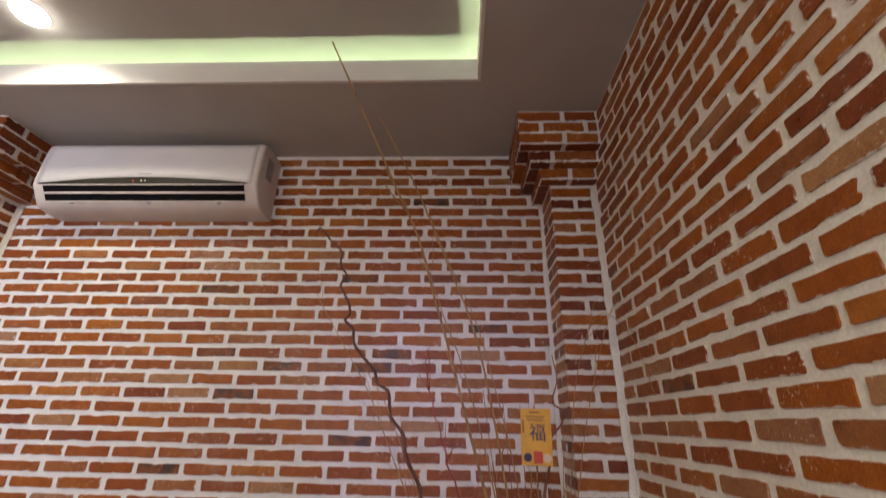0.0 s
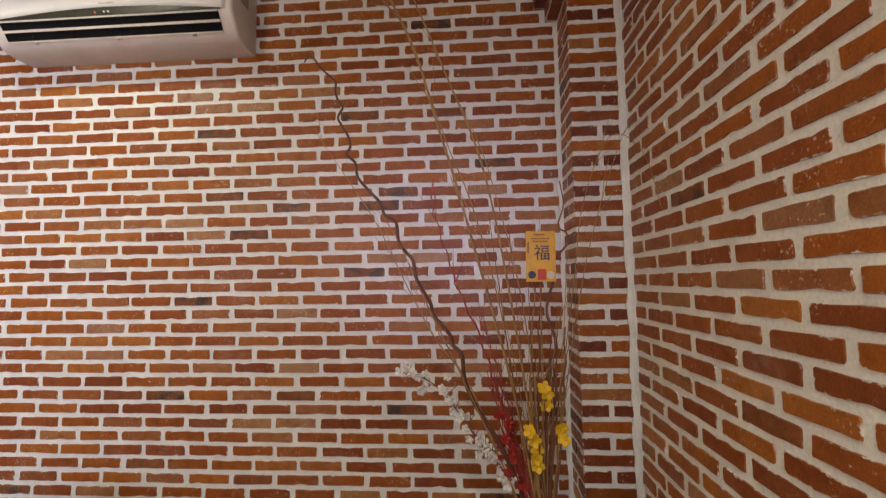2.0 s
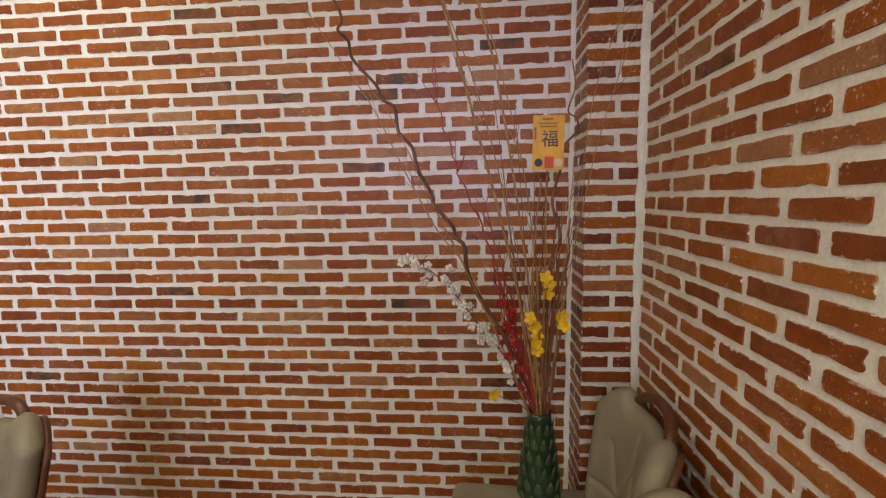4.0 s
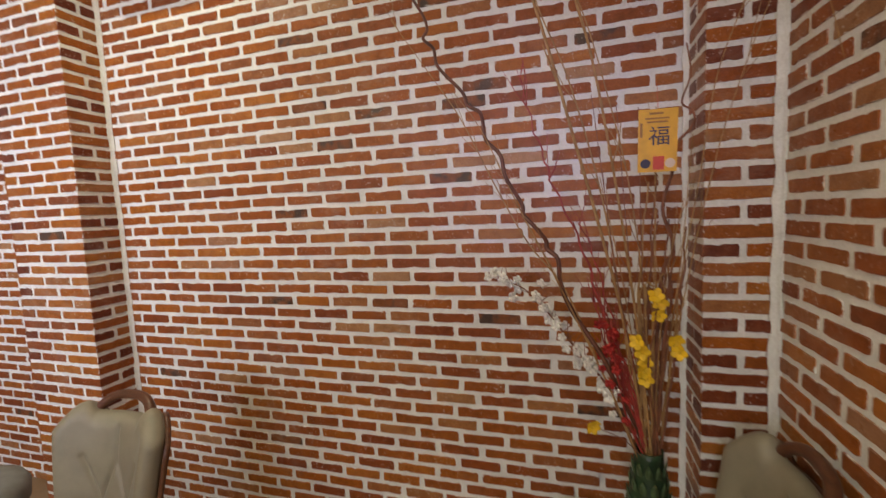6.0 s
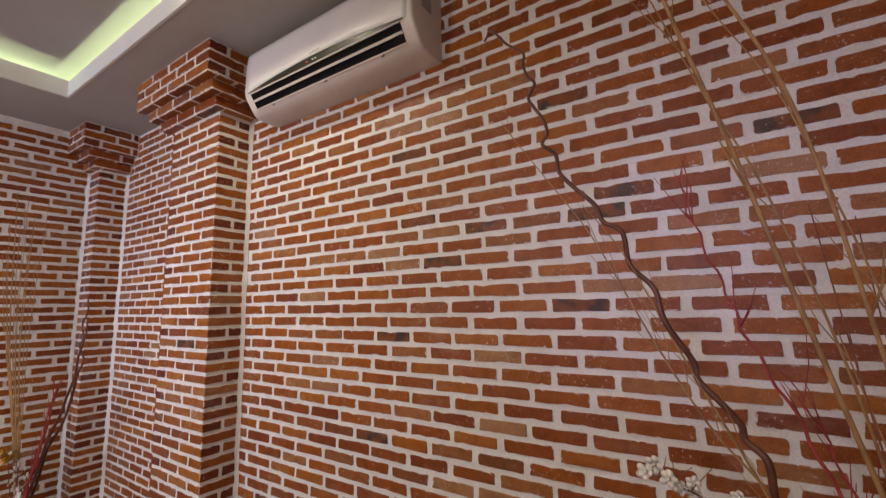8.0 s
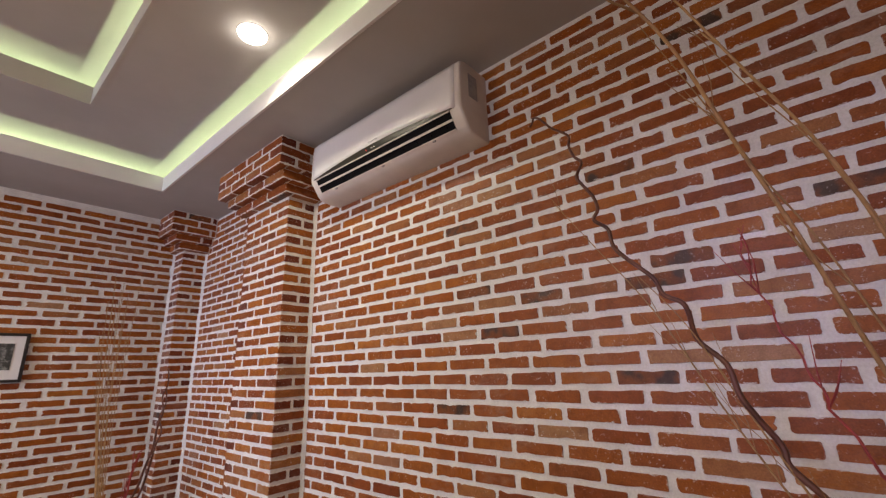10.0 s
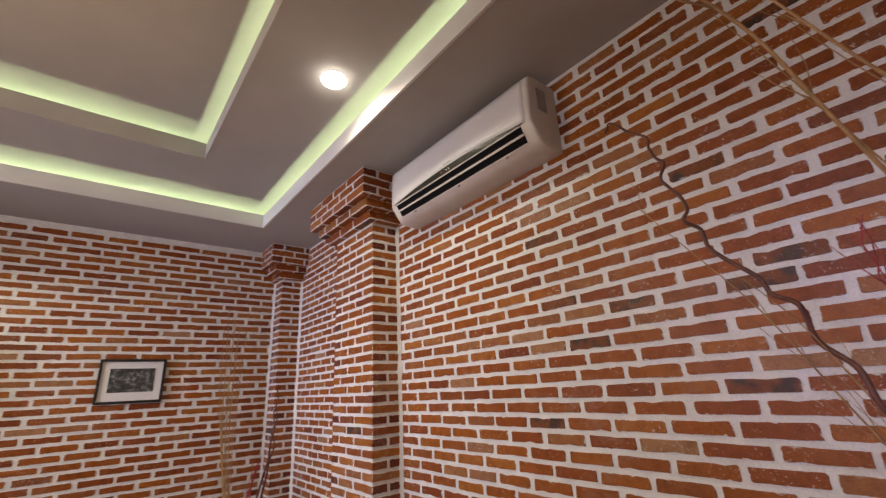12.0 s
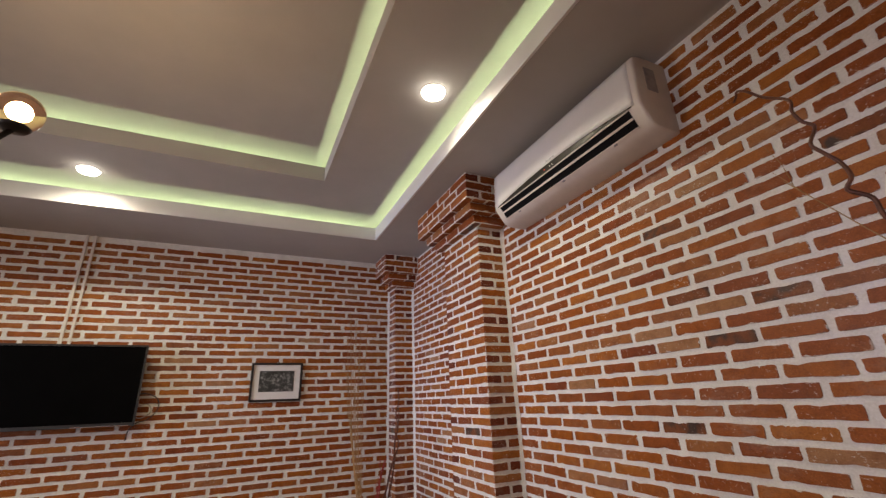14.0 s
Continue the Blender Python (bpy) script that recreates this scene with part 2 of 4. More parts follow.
M_LED = glow("led_strip_light", LED_COLOUR, 3.0)
M_DISC = glow("downlight_disc", (1.0, 0.93, 0.82), 20.0)
M_BULB = glow("warm_bulb", (1.0, 0.72, 0.45), 9.0)
M_REDLED = glow("red_indicator", (1.0, 0.08, 0.05), 0.9)
M_WHITELED = glow("white_indicator", (0.9, 0.9, 0.8), 0.5)
M_AMBER, nt, b = mat("amber_glass", 0.03)
b.inputs["Base Color"].default_value = (1.0, 0.62, 0.42, 1)
b.inputs["Transmission Weight"].default_value, b.inputs["IOR"].default_value = 1.0, 1.05
M_PANE, nt, b = mat("clear_glass", 0.02)
b.inputs["Transmission Weight"].default_value, b.inputs["IOR"].default_value = 1.0, 1.45


# ---- mesh helpers ----
def link(name, bm, material, parent=None, label="", smooth=False):
    me = bpy.data.meshes.new(name)
    bm.to_mesh(me)
    bm.free()
    for p in me.polygons:
        p.use_smooth = smooth
    me.materials.append(material)
    ob = new(name, me)
    if parent:
        ob.parent = parent
    if label:
        ob["label"] = label
    return ob


def part(name, bm, material, parent, label="", smooth=False):
    return link(name, bm, material, parent, label, smooth)


def empty(name, m, label, category, group=""):
    e = new(name)
    e.empty_display_size = 0.05
    e.matrix_basis = m
    return tagged(e, label, category, group)


def box(bm, x0, x1, y0, y1, z0, z1, bevel=0.0, segs=2):
    start = len(bm.verts)
    r = bmesh.ops.create_cube(bm, size=1.0)
    for v in r["verts"]:
        v.co = Vector(((x0 + x1) / 2 + v.co.x * (x1 - x0), (y0 + y1) / 2 + v.co.y * (y1 - y0), (z0 + z1) / 2 + v.co.z * (z1 - z0)))
    if bevel:
        edges = {e for v in r["verts"] for e in v.link_edges}
        bmesh.ops.bevel(bm, geom=list(edges), offset=bevel, segments=segs, profile=0.5, affect="EDGES")
    return bm


def boxes(*specs, bevel=0.0):
    bm = bmesh.new()
    for s in specs:
        box(bm, *s, bevel=bevel)
    return bm


def tube(points, radii, sides=6, bm=None):
    """A tapered rod along points."""
    bm = bm or bmesh.new()
    pts = [Vector(p) for p in points]
    if isinstance(radii, (int, float)):
        radii = [radii] * len(pts)
    rings, ref = [], Vector((0.31, 0.87, 0.37)).normalized()
    for i, p in enumerate(pts):
        d = (pts[min(i + 1, len(pts) - 1)] - pts[max(i - 1, 0)]).normalized()
        a = (ref - d * ref.dot(d)).normalized()
        c = d.cross(a)
        ref = a
        rings.append([bm.verts.new(p + (a * math.cos(2 * math.pi * k / sides) + c * math.sin(2 * math.pi * k / sides)) * radii[i]) for k in range(sides)])
    for r0, r1 in zip(rings, rings[1:]):
        for k in range(sides):
            bm.faces.new((r0[k], r0[(k + 1) % sides], r1[(k + 1) % sides], r1[k]))
    bm.faces.new(rings[0][::-1])
    bm.faces.new(rings[-1])
    return bm


def smooth_path(points, steps=6):
    """A Catmull-Rom curve through points."""
    p = [Vector(q) for q in points]
    p = [p[0] * 2 - p[1], *p, p[-1] * 2 - p[-2]]
    out = []
    for i in range(1, len(p) - 2):
        for k in range(steps):
            t = k / steps
            a, b_, c_, d = p[i - 1], p[i], p[i + 1], p[i + 2]
            out.append(0.5 * (2 * b_ + (c_ - a) * t + (2 * a - 5 * b_ + 4 * c_ - d) * t * t + (3 * b_ - a - 3 * c_ + d) * t ** 3))
    return out + [p[-2]]


def lathe(profile, sides=32, centre=(0, 0, 0), bm=None):
    bm = bm or bmesh.new()
    rings = [[bm.verts.new((centre[0] + r * math.cos(2 * math.pi * k / sides), centre[1] + r * math.sin(2 * math.pi * k / sides), centre[2] + z))
              for k in range(sides)] for r, z in profile]
    for r0, r1 in zip(rings, rings[1:]):
        for k in range(sides):
            bm.faces.new((r0[k], r0[(k + 1) % sides], r1[(k + 1) % sides], r1[k]))
    return bm


# ---- setting ----
def slab(name, *specs, material=M_MORTAR, label=""):
    ob = link(name, boxes(*specs), material)
    return tagged(ob, label, kind="structure")


T = 0.12
wall_north = slab("wall_north", (XL - T, XR + T, 0, T, 0, TOP + 0.1), label="wall of red bricks with wide white mortar joints")
wall_east = slab("wall_east", (XR, XR + T, YS - T, 0, 0, TOP + 0.1), label="wall of red bricks with wide white mortar joints")
wall_west = slab("wall_west", (XL - T, XL, YS - T, 0, 0, TOP + 0.1), label="wall of red bricks with wide white mortar joints")
WZ0, WZ1 = 1.05, 2.45
OPEN = [(-3.60, -2.50), (-1.50, -0.40)]
wall_south = slab("wall_south", (XL, OPEN[0][0], YS - T, YS, 0, TOP + 0.1), (OPEN[0][1], OPEN[1][0], YS - T, YS, 0, TOP + 0.1), (OPEN[1][1], XR, YS - T, YS, 0, TOP + 0.1),
                  *[(a, b_, YS - T, YS, 0, WZ0) for a, b_ in OPEN], *[(a, b_, YS - T, YS, WZ1, TOP + 0.1) for a, b_ in OPEN],
                  material=M_PLASTER, label="plain plastered wall, unseen, with two stand-in windows")
# unseen windows, added as stand-ins for the source of the cool light
for k, (a, b_) in enumerate(OPEN):
    win = tagged(new("window_%d" % (k + 1)), "white framed unseen window, stand-in for the cool light's source", "window", kind="structure")
    win.location = (0, YS - 0.06, 0)
    part("window_frame", boxes((a, b_, -0.025, 0.025, WZ0, WZ0 + 0.05), (a, b_, -0.025, 0.025, WZ1 - 0.05, WZ1),
         (a, a + 0.05, -0.025, 0.025, WZ0 + 0.05, WZ1 - 0.05), (b_ - 0.05, b_, -0.025, 0.025, WZ0 + 0.05, WZ1 - 0.05)), M_WHITE, win)
    pane = part("pane", boxes((a + 0.05, b_ - 0.05, -0.003, 0.003, WZ0 + 0.05, WZ1 - 0.05)), M_PANE, win)
    pane.visible_shadow = False
floor = slab("floor", (XL - T, XR + T, YS - T, T, -0.1, 0), material=M_FLOOR, label="tan tiled floor")


def ring(bm, outer, inner, z0, z1):
    X0, X1, Y0, Y1 = outer
    x0, x1, y0, y1 = inner
    box(bm, X0, X1, y1, Y1, z0, z1)
    box(bm, X0, X1, Y0, y0, z0, z1)
    box(bm, X0, x0, y0, y1, z0, z1)
    box(bm, x1, X1, y0, y1, z0, z1)


def grow(b4, d):
    return (b4[0] - d, b4[1] + d, b4[2] - d, b4[3] + d)


ROOM = (XL, XR, YS, 0.0)
CH = 0.31
bm = bmesh.new()
ring(bm, ROOM, grow(OUT, 0.012), CEIL, CEIL + 0.015)          # soffit
ring(bm, ROOM, grow(OUT, CH), CEIL + 0.015, MID + 0.05)       # mass behind the channel
ring(bm, grow(OUT, CH), grow(INN, 0.012), MID, MID + 0.015)   # middle ceiling
ring(bm, grow(OUT, CH), grow(INN, CH), MID + 0.015, TOP + 0.05)
box(bm, INN[0] - CH, INN[1] + CH, INN[2] - CH, INN[3] + CH, TOP, TOP + 0.04)
ceiling = tagged(link("ceiling", bm, M_CEIL), "grey painted two step tray ceiling with hidden strip lights", kind="structure")
bm = bmesh.new()
ring(bm, grow(OUT, 0.012), OUT, CEIL - 0.002, CEIL + 0.10)
trim_outer = tagged(link("trim_outer", bm, M_FASCIA), "white painted lip of the outer ceiling tray", kind="structure")
bm = bmesh.new()
ring(bm, grow(INN, 0.012), INN, MID - 0.002, MID + 0.10)
trim_inner = tagged(link("trim_inner", bm, M_CEIL), "grey painted lip of the inner ceiling tray", kind="structure")
for (x0, x1, y0, y1), z in ((OUT, 2.8555), (INN, 3.0055)):
    bm = bmesh.new()
    ring(bm, (x0 - 0.275, x1 + 0.155, y0 - 0.155, y1 + 0.155), (x0 - 0.263, x1 + 0.143, y0 - 0.143, y1 + 0.143), z, z + 0.006)
    tagged(link("led_strip", bm, M_LED), "greenish white strip light hidden behind the ceiling lip", "strip light", "ceiling strip lights")


# ---- air conditioner ----
def air_conditioner():
    x0, x1 = -2.365, -1.362
    ac = empty("air_conditioner", pose((x0 + x1) / 2, 0, 2.495), "white wall mounted air conditioner with open louvre, on the brick wall", "air conditioner")
    w = x1 - x0
    prof = [(0, -0.012), (-0.080, -0.012), (-0.114, -0.007), (-0.132, 0.001), (-0.144, 0.014), (-0.186, 0.078), (-0.189, 0.10), (-0.188, 0.17), (-0.184, 0.250), (-0.180, 0.279),
            (-0.169, 0.294), (-0.148, 0.301), (-0.10, 0.304), (0, 0.305)]
    bm = bmesh.new()
    rings = []
    ends = [(0.5, 0.925), (0.4988, 0.955), (0.496, 0.98), (0.492, 0.993), (0.486, 1.0)]
    stations = [(-a, k) for a, k in ends] + ends[::-1]
    for s, k in stations:
        rings.append([bm.verts.new((s * w, y * k, 0.15 + (z - 0.15) * (0.965 + 0.035 * (k - 0.925) / 0.075))) for y, z in prof])
    for r0, r1 in zip(rings, rings[1:]):
        for k in range(len(prof)):
            bm.faces.new((r0[k], r0[(k + 1) % len(prof)], r1[(k + 1) % len(prof)], r1[k]))
    bm.faces.new(rings[0][::-1])
    bm.faces.new(rings[-1])
    bmesh.ops.recalc_face_normals(bm, faces=bm.faces)
    part("body", bm, M_AGED, ac, smooth=True).data.set_sharp_from_angle(angle=radians(38))
    # front panel with an arched lower edge
    bm = bmesh.new()
    n, rows = 40, []
    for j in range(9):
        row = []
        for i in range(n + 1):
            u = i / n * 2 - 1
            lo = 0.082 + 0.030 * (1 - u * u) ** 1.1
            f = j / 8
            z = lo + (0.286 - lo) * f
            y = -0.0035 + np.interp(z, [q[1] for q in prof[5:]], [q[0] for q in prof[5:]])
            row.append((u * w * 0.474, y, z))
        rows.append(row)
    front = [[bm.verts.new(p) for p in r] for r in rows]
    back = [[bm.verts.new((p[0], p[1] + 0.008, p[2])) for p in r] for r in rows]
    for g, flip in ((front, False), (back, True)):
        for j in range(8):
            for i in range(n):
                f = (g[j][i], g[j][i + 1], g[j + 1][i + 1], g[j + 1][i])
                bm.faces.new(f[::-1] if flip else f)
    for i in range(n):
        bm.faces.new((front[0][i + 1], front[0][i], back[0][i], back[0][i + 1]))
        bm.faces.new((front[8][i], front[8][i + 1], back[8][i + 1], back[8][i]))
    for j in range(8):
        bm.faces.new((front[j][0], front[j + 1][0], back[j + 1][0], back[j][0]))
        bm.faces.new((front[j + 1][n], front[j][n], back[j][n], back[j + 1][n]))
    bmesh.ops.recalc_face_normals(bm, faces=bm.faces)
    panel = part("front_panel", bm, M_WHITE, ac, "glossy white front panel with arched lower edge", True)
    bars = bmesh.new()
    for k in range(7):
        box(bars, -0.030 + k * 0.009, -0.0245 + k * 0.009, -0.1925, -0.189, 0.124, 0.1305)
    part("logo_bars", bars, M_GREY, panel, "small grey maker's mark")
    # smoked strip under the arch, lies 3 mm off the body
    bm = bmesh.new()
    lo, hi = [], []
    for i in range(n + 1):
        u = i / n * 2 - 1
        h = 0.030 * (1 - u * u) ** 1.1
        lo.append(bm.verts.new((u * w * 0.462, -0.1900, 0.079)))
        hi.append(bm.verts.new((u * w * 0.462, -0.1918, 0.081 + h + 0.002)))
    for i in range(n):
        bm.faces.new((lo[i], lo[i + 1], hi[i + 1], hi[i]))
    bmesh.ops.solidify(bm, geom=bm.faces[:], thickness=0.004)
    strip = part("display_strip", bm, M_GLASSY, ac, "smoked display strip")
    for name, x, m in (("indicator_light", -0.043, M_REDLED), ("indicator_light", -0.006, M_WHITELED), ("indicator_light", 0.012, M_WHITELED)):
        part(name, boxes((x - 0.0018, x + 0.0018, -0.1965, -0.1910, 0.090, 0.0935)), m, strip)
    # outlet on the slanted lower front: slot shade as a black band, pale louvres
    def slant(f, off):
        a, b_ = Vector((0, -0.186, 0.077)), Vector((0, -0.144, 0.015))
        nrm = Vector((0, -0.832, -0.555)).normalized()
        return a.lerp(b_, f) + nrm * off
    def band(f0, f1, off, half):
        bm = bmesh.new()
        p0, p1, p2, p3 = slant(f0, off), slant(f1, off), slant(f1, -0.004), slant(f0, -0.004)
        vs = [[bm.verts.new((s * half, p.y, p.z)) for p in (p0, p1, p2, p3)] for s in (-1, 1)]
        bm.faces.new(vs[0])
        bm.faces.new(vs[1][::-1])
        for k in range(4):
            bm.faces.new((vs[0][k], vs[1][k], vs[1][(k + 1) % 4], vs[0][(k + 1) % 4]))
        bmesh.ops.recalc_face_normals(bm, faces=bm.faces)
        return bm
    part("outlet", band(0.02, 0.97, 0.004, w * 0.445), M_SLOT_SHADE, ac, "air outlet, its inner shade put in as a black band")
    for f0, f1, o in ((-0.04, 0.03, 0.008), (0.40, 0.52, 0.0085), (0.93, 1.0, 0.007)):
        part("louvre", band(f0, f1, o, w * 0.447), M_AGED, ac)
    for k in range(11):
        x = (k / 10 - 0.5) * w * 0.82
        p = slant(0.72, 0.007)
        part("vane", boxes((x - 0.0015, x + 0.0015, p.y - 0.002, p.y + 0.003, p.z - 0.004, p.z + 0.004)), M_SLOT_SHADE, ac)
    for x in (-0.33, 0.02, 0.33):
        p = slant(1.05, 0.004)
        part("clip", boxes((x - 0.007, x + 0.007, p.y - 0.004, p.y + 0.003, p.z - 0.004, p.z + 0.004)), M_GREY, ac)
    part("sticker", boxes((w * 0.5 - 0.001, w * 0.5 + 0.002, -0.128, -0.072, 0.150, 0.255)), M_GREY, ac, "grey rating sticker")


air_conditioner()


# ---- downlights and pendant ----
def downlight(x, y):
    d = empty("downlight", pose(x, y, MID), "round recessed ceiling downlight, switched on", "downlight", "ceiling downlights")
    part("rim", lathe([(0.052, 0.0), (0.059, -0.001), (0.060, -0.002), (0.058, -0.003), (0.053, -0.003), (0.052, 0.0)], 40), M_WHITE, d, smooth=True)
    # the added dome, spread over the rim, stands in for the lamp's bloom
    bm = lathe([(0.0575 * math.cos(a), -0.003 - 0.026 * math.sin(a)) for a in [k * math.pi / 16 for k in range(9)]], 40)
    bmesh.ops.recalc_face_normals(bm, faces=bm.faces)
    lens = part("lens", bm, M_DISC, d, "glowing white lens, domed to give the lamp's bloom", True)
    lens.visible_shadow = False


for sx, sy, share in SPOTS:
    downlight(sx, sy)


def chandelier():
    hub = Vector((-2.05, -2.37, 2.02))
    ch = empty("chandelier", Matrix.Translation(hub), "black metal chandelier with an amber glass globe, lit", "chandelier")
    part("stem", tube([(0, 0, 0), (0, 0, TOP - hub.z - 0.02)], 0.009, 12), M_IRON, ch)
    part("canopy", lathe([(0.0, TOP - hub.z - 0.03), (0.055, TOP - hub.z - 0.028), (0.06, TOP - hub.z)], 28), M_IRON, ch, smooth=True)
    part("hub", lathe([(0.0, -0.035), (0.03, -0.03), (0.038, 0), (0.03, 0.03), (0.0, 0.035)], 24), M_IRON, ch, smooth=True)
    g = Vector(GLOBE) - hub
    arm = part("arm", tube([(0, 0, 0), (g - Vector((0, 0, 0.055))) * 0.5, g - Vector((0, 0, 0.055))], 0.0075, 10), M_IRON, ch, smooth=True)
    part("cup", lathe([(0.0, -0.062), (0.030, -0.058), (0.037, -0.049), (0.028, -0.044), (0.0, -0.044)], 28, g), M_IRON, arm, smooth=True)
    prof = [(0.056 * math.sin(a), -0.056 * math.cos(a)) for a in [0.45 + (math.pi - 0.45) * k / 20 for k in range(21)]]
    globe = part("globe", lathe(prof, 36, g), M_AMBER, ch, "amber tinted clear glass globe", True)
    globe.visible_shadow = False
    bulb = part("bulb", lathe([(0.001, -0.045), (0.009, -0.04), (0.010, -0.018), (0.015, -0.004), (0.016, 0.006), (0.011, 0.018), (0.001, 0.022)], 20, g), M_BULB, globe, "glowing bulb", True)
    bulb.visible_shadow = False


chandelier()


# ---- west wall: television, conduits, picture ----
def television():
    tv = empty("television", pose(XL + 0.10, -2.46, 1.76), "black flat screen television on a wall bracket, switched off", "television")
    w, h = 0.92, 0.53
    part("housing", boxes((-0.03, 0.008, -w / 2 + 0.01, w / 2 - 0.01, -h / 2 + 0.01, h / 2 - 0.008), bevel=0.006), M_BLACK, tv)
    part("bezel", boxes((0.006, 0.020, -w / 2, w / 2, h / 2 - 0.012, h / 2), (0.006, 0.020, -w / 2, w / 2, -h / 2, -h / 2 + 0.022),
         (0.006, 0.020, -w / 2, -w / 2 + 0.012, -h / 2 + 0.022, h / 2 - 0.012), (0.006, 0.020, w / 2 - 0.012, w / 2, -h / 2 + 0.022, h / 2 - 0.012)), M_BLACK, tv)
    part("screen", boxes((0.008, 0.014, -w / 2 + 0.012, w / 2 - 0.012, -h / 2 + 0.022, h / 2 - 0.012)), M_SCREEN, tv, "dark glossy screen")
    part("trim_strip", boxes((0.0205, 0.023, 0.12, w / 2 - 0.03, -h / 2 + 0.002, -h / 2 + 0.006)), M_SILVER, tv)
    part("bracket", boxes((-0.094, -0.029, -0.10, 0.10, -0.10, 0.10), bevel=0.004), M_IRON, tv)
    part("cable", tube(smooth_path([(-0.03, 0.40, -0.10), (-0.05, 0.47, -0.06), (-0.07, 0.55, -0.09), (-0.075, 0.57, -0.16), (-0.07, 0.52, -0.23), (-0.06, 0.46, -0.25),
         (-0.06, 0.42, -0.30), (-0.07, 0.41, -0.36)]), 0.0035, 8), M_BLACK, tv, smooth=True)
    part("cable", tube(smooth_path([(-0.03, 0.42, -0.16), (-0.06, 0.50, -0.13), (-0.075, 0.53, -0.18), (-0.07, 0.48, -0.22), (-0.05, 0.43, -0.21)]), 0.003, 8), M_GREY, tv, smooth=True)


television()
for cy in (-2.535, -2.485):
    bm = bmesh.new()
    box(bm, XL + 0.0045, XL + 0.020, cy - 0.009, cy + 0.009, 1.95, CEIL, bevel=0.003)
    tagged(link("cable_trunking", bm, M_AGED), "white plastic cable trunking running up the brick wall", "trunking", "cable trunkings")


def picture():
    p = empty("picture", pose(XL + 0.006, -1.118, 1.765), "black framed monochrome photograph with a white mat, on the brick wall", "picture")
    w, h, f = 0.385, 0.295, 0.017
    part("frame", boxes((0, 0.022, -w / 2, w / 2, h / 2 - f, h / 2), (0, 0.022, -w / 2, w / 2, -h / 2, -h / 2 + f),
         (0, 0.022, -w / 2, -w / 2 + f, -h / 2 + f, h / 2 - f), (0, 0.022, w / 2 - f, w / 2, -h / 2 + f, h / 2 - f)), M_FRAMEB, p)
    part("mat_board", boxes((0.002, 0.012, -w / 2 + f, w / 2 - f, -h / 2 + f, h / 2 - f)), M_PAPER, p, "white mat board")
    part("print", boxes((0.012, 0.0145, -0.130, 0.130, -0.074, 0.084)), M_PRINT, p, "dark monochrome print of trees")
    part("hook", boxes((0.0, 0.010, -0.012, 0.012, h / 2, h / 2 + 0.008)), M_SILVER, p)


picture()


# ---- chairs ----
def back_top(u):
    """Height of the backrest's top edge across its width, u from -1 to 1."""
    a = abs(u)
    shoulder = 0.405 - 0.085 * (max(0, a - 0.62) / 0.38) ** 2
    return shoulder - 0.036 / (1 + math.exp((a - 0.52) * 30))


def back_line(u, z):
    """How far the curled back stands behind the seat's rear edge."""
    return 0.06 + 0.070 * (z / 0.46) ** 1.4 - 0.085 * abs(u) ** 2.2


def back_side(u, hw):
    """Direction across the curled back, away from the sitter."""
    d = Vector((hw, -0.085 * 2.2 * abs(u) ** 1.2 * (1 if u > 0 else -1)))
    d.normalize()
    return Vector((-d.y, d.x))


# stitched creases of the tufting, x and z from the middle of the seat's rear edge
CREASES = [((0.0, 0.235), (-0.07, 0.095)), ((0.0, 0.235), (0.07, 0.095)), ((-0.07, 0.095), (0.0, -0.05)), ((0.07, 0.095), (0.0, -0.05)), ((0.07, 0.095), (0.135, 0.24)),
           ((-0.07, 0.095), (-0.135, 0.24)), ((0.07, 0.095), (0.21, 0.095)), ((-0.07, 0.095), (-0.21, 0.095)), ((0.0, 0.235), (0.0, 0.33))]


def crease_gap(x, z):
    best = 1.0
    for (x0, z0), (x1, z1) in CREASES:
        dx, dz = x1 - x0, z1 - z0
        f = max(0, min(1, ((x - x0) * dx + (z - z0) * dz) / (dx * dx + dz * dz)))
        best = min(best, math.hypot(x - x0 - f * dx, z - z0 - f * dz))
    return best


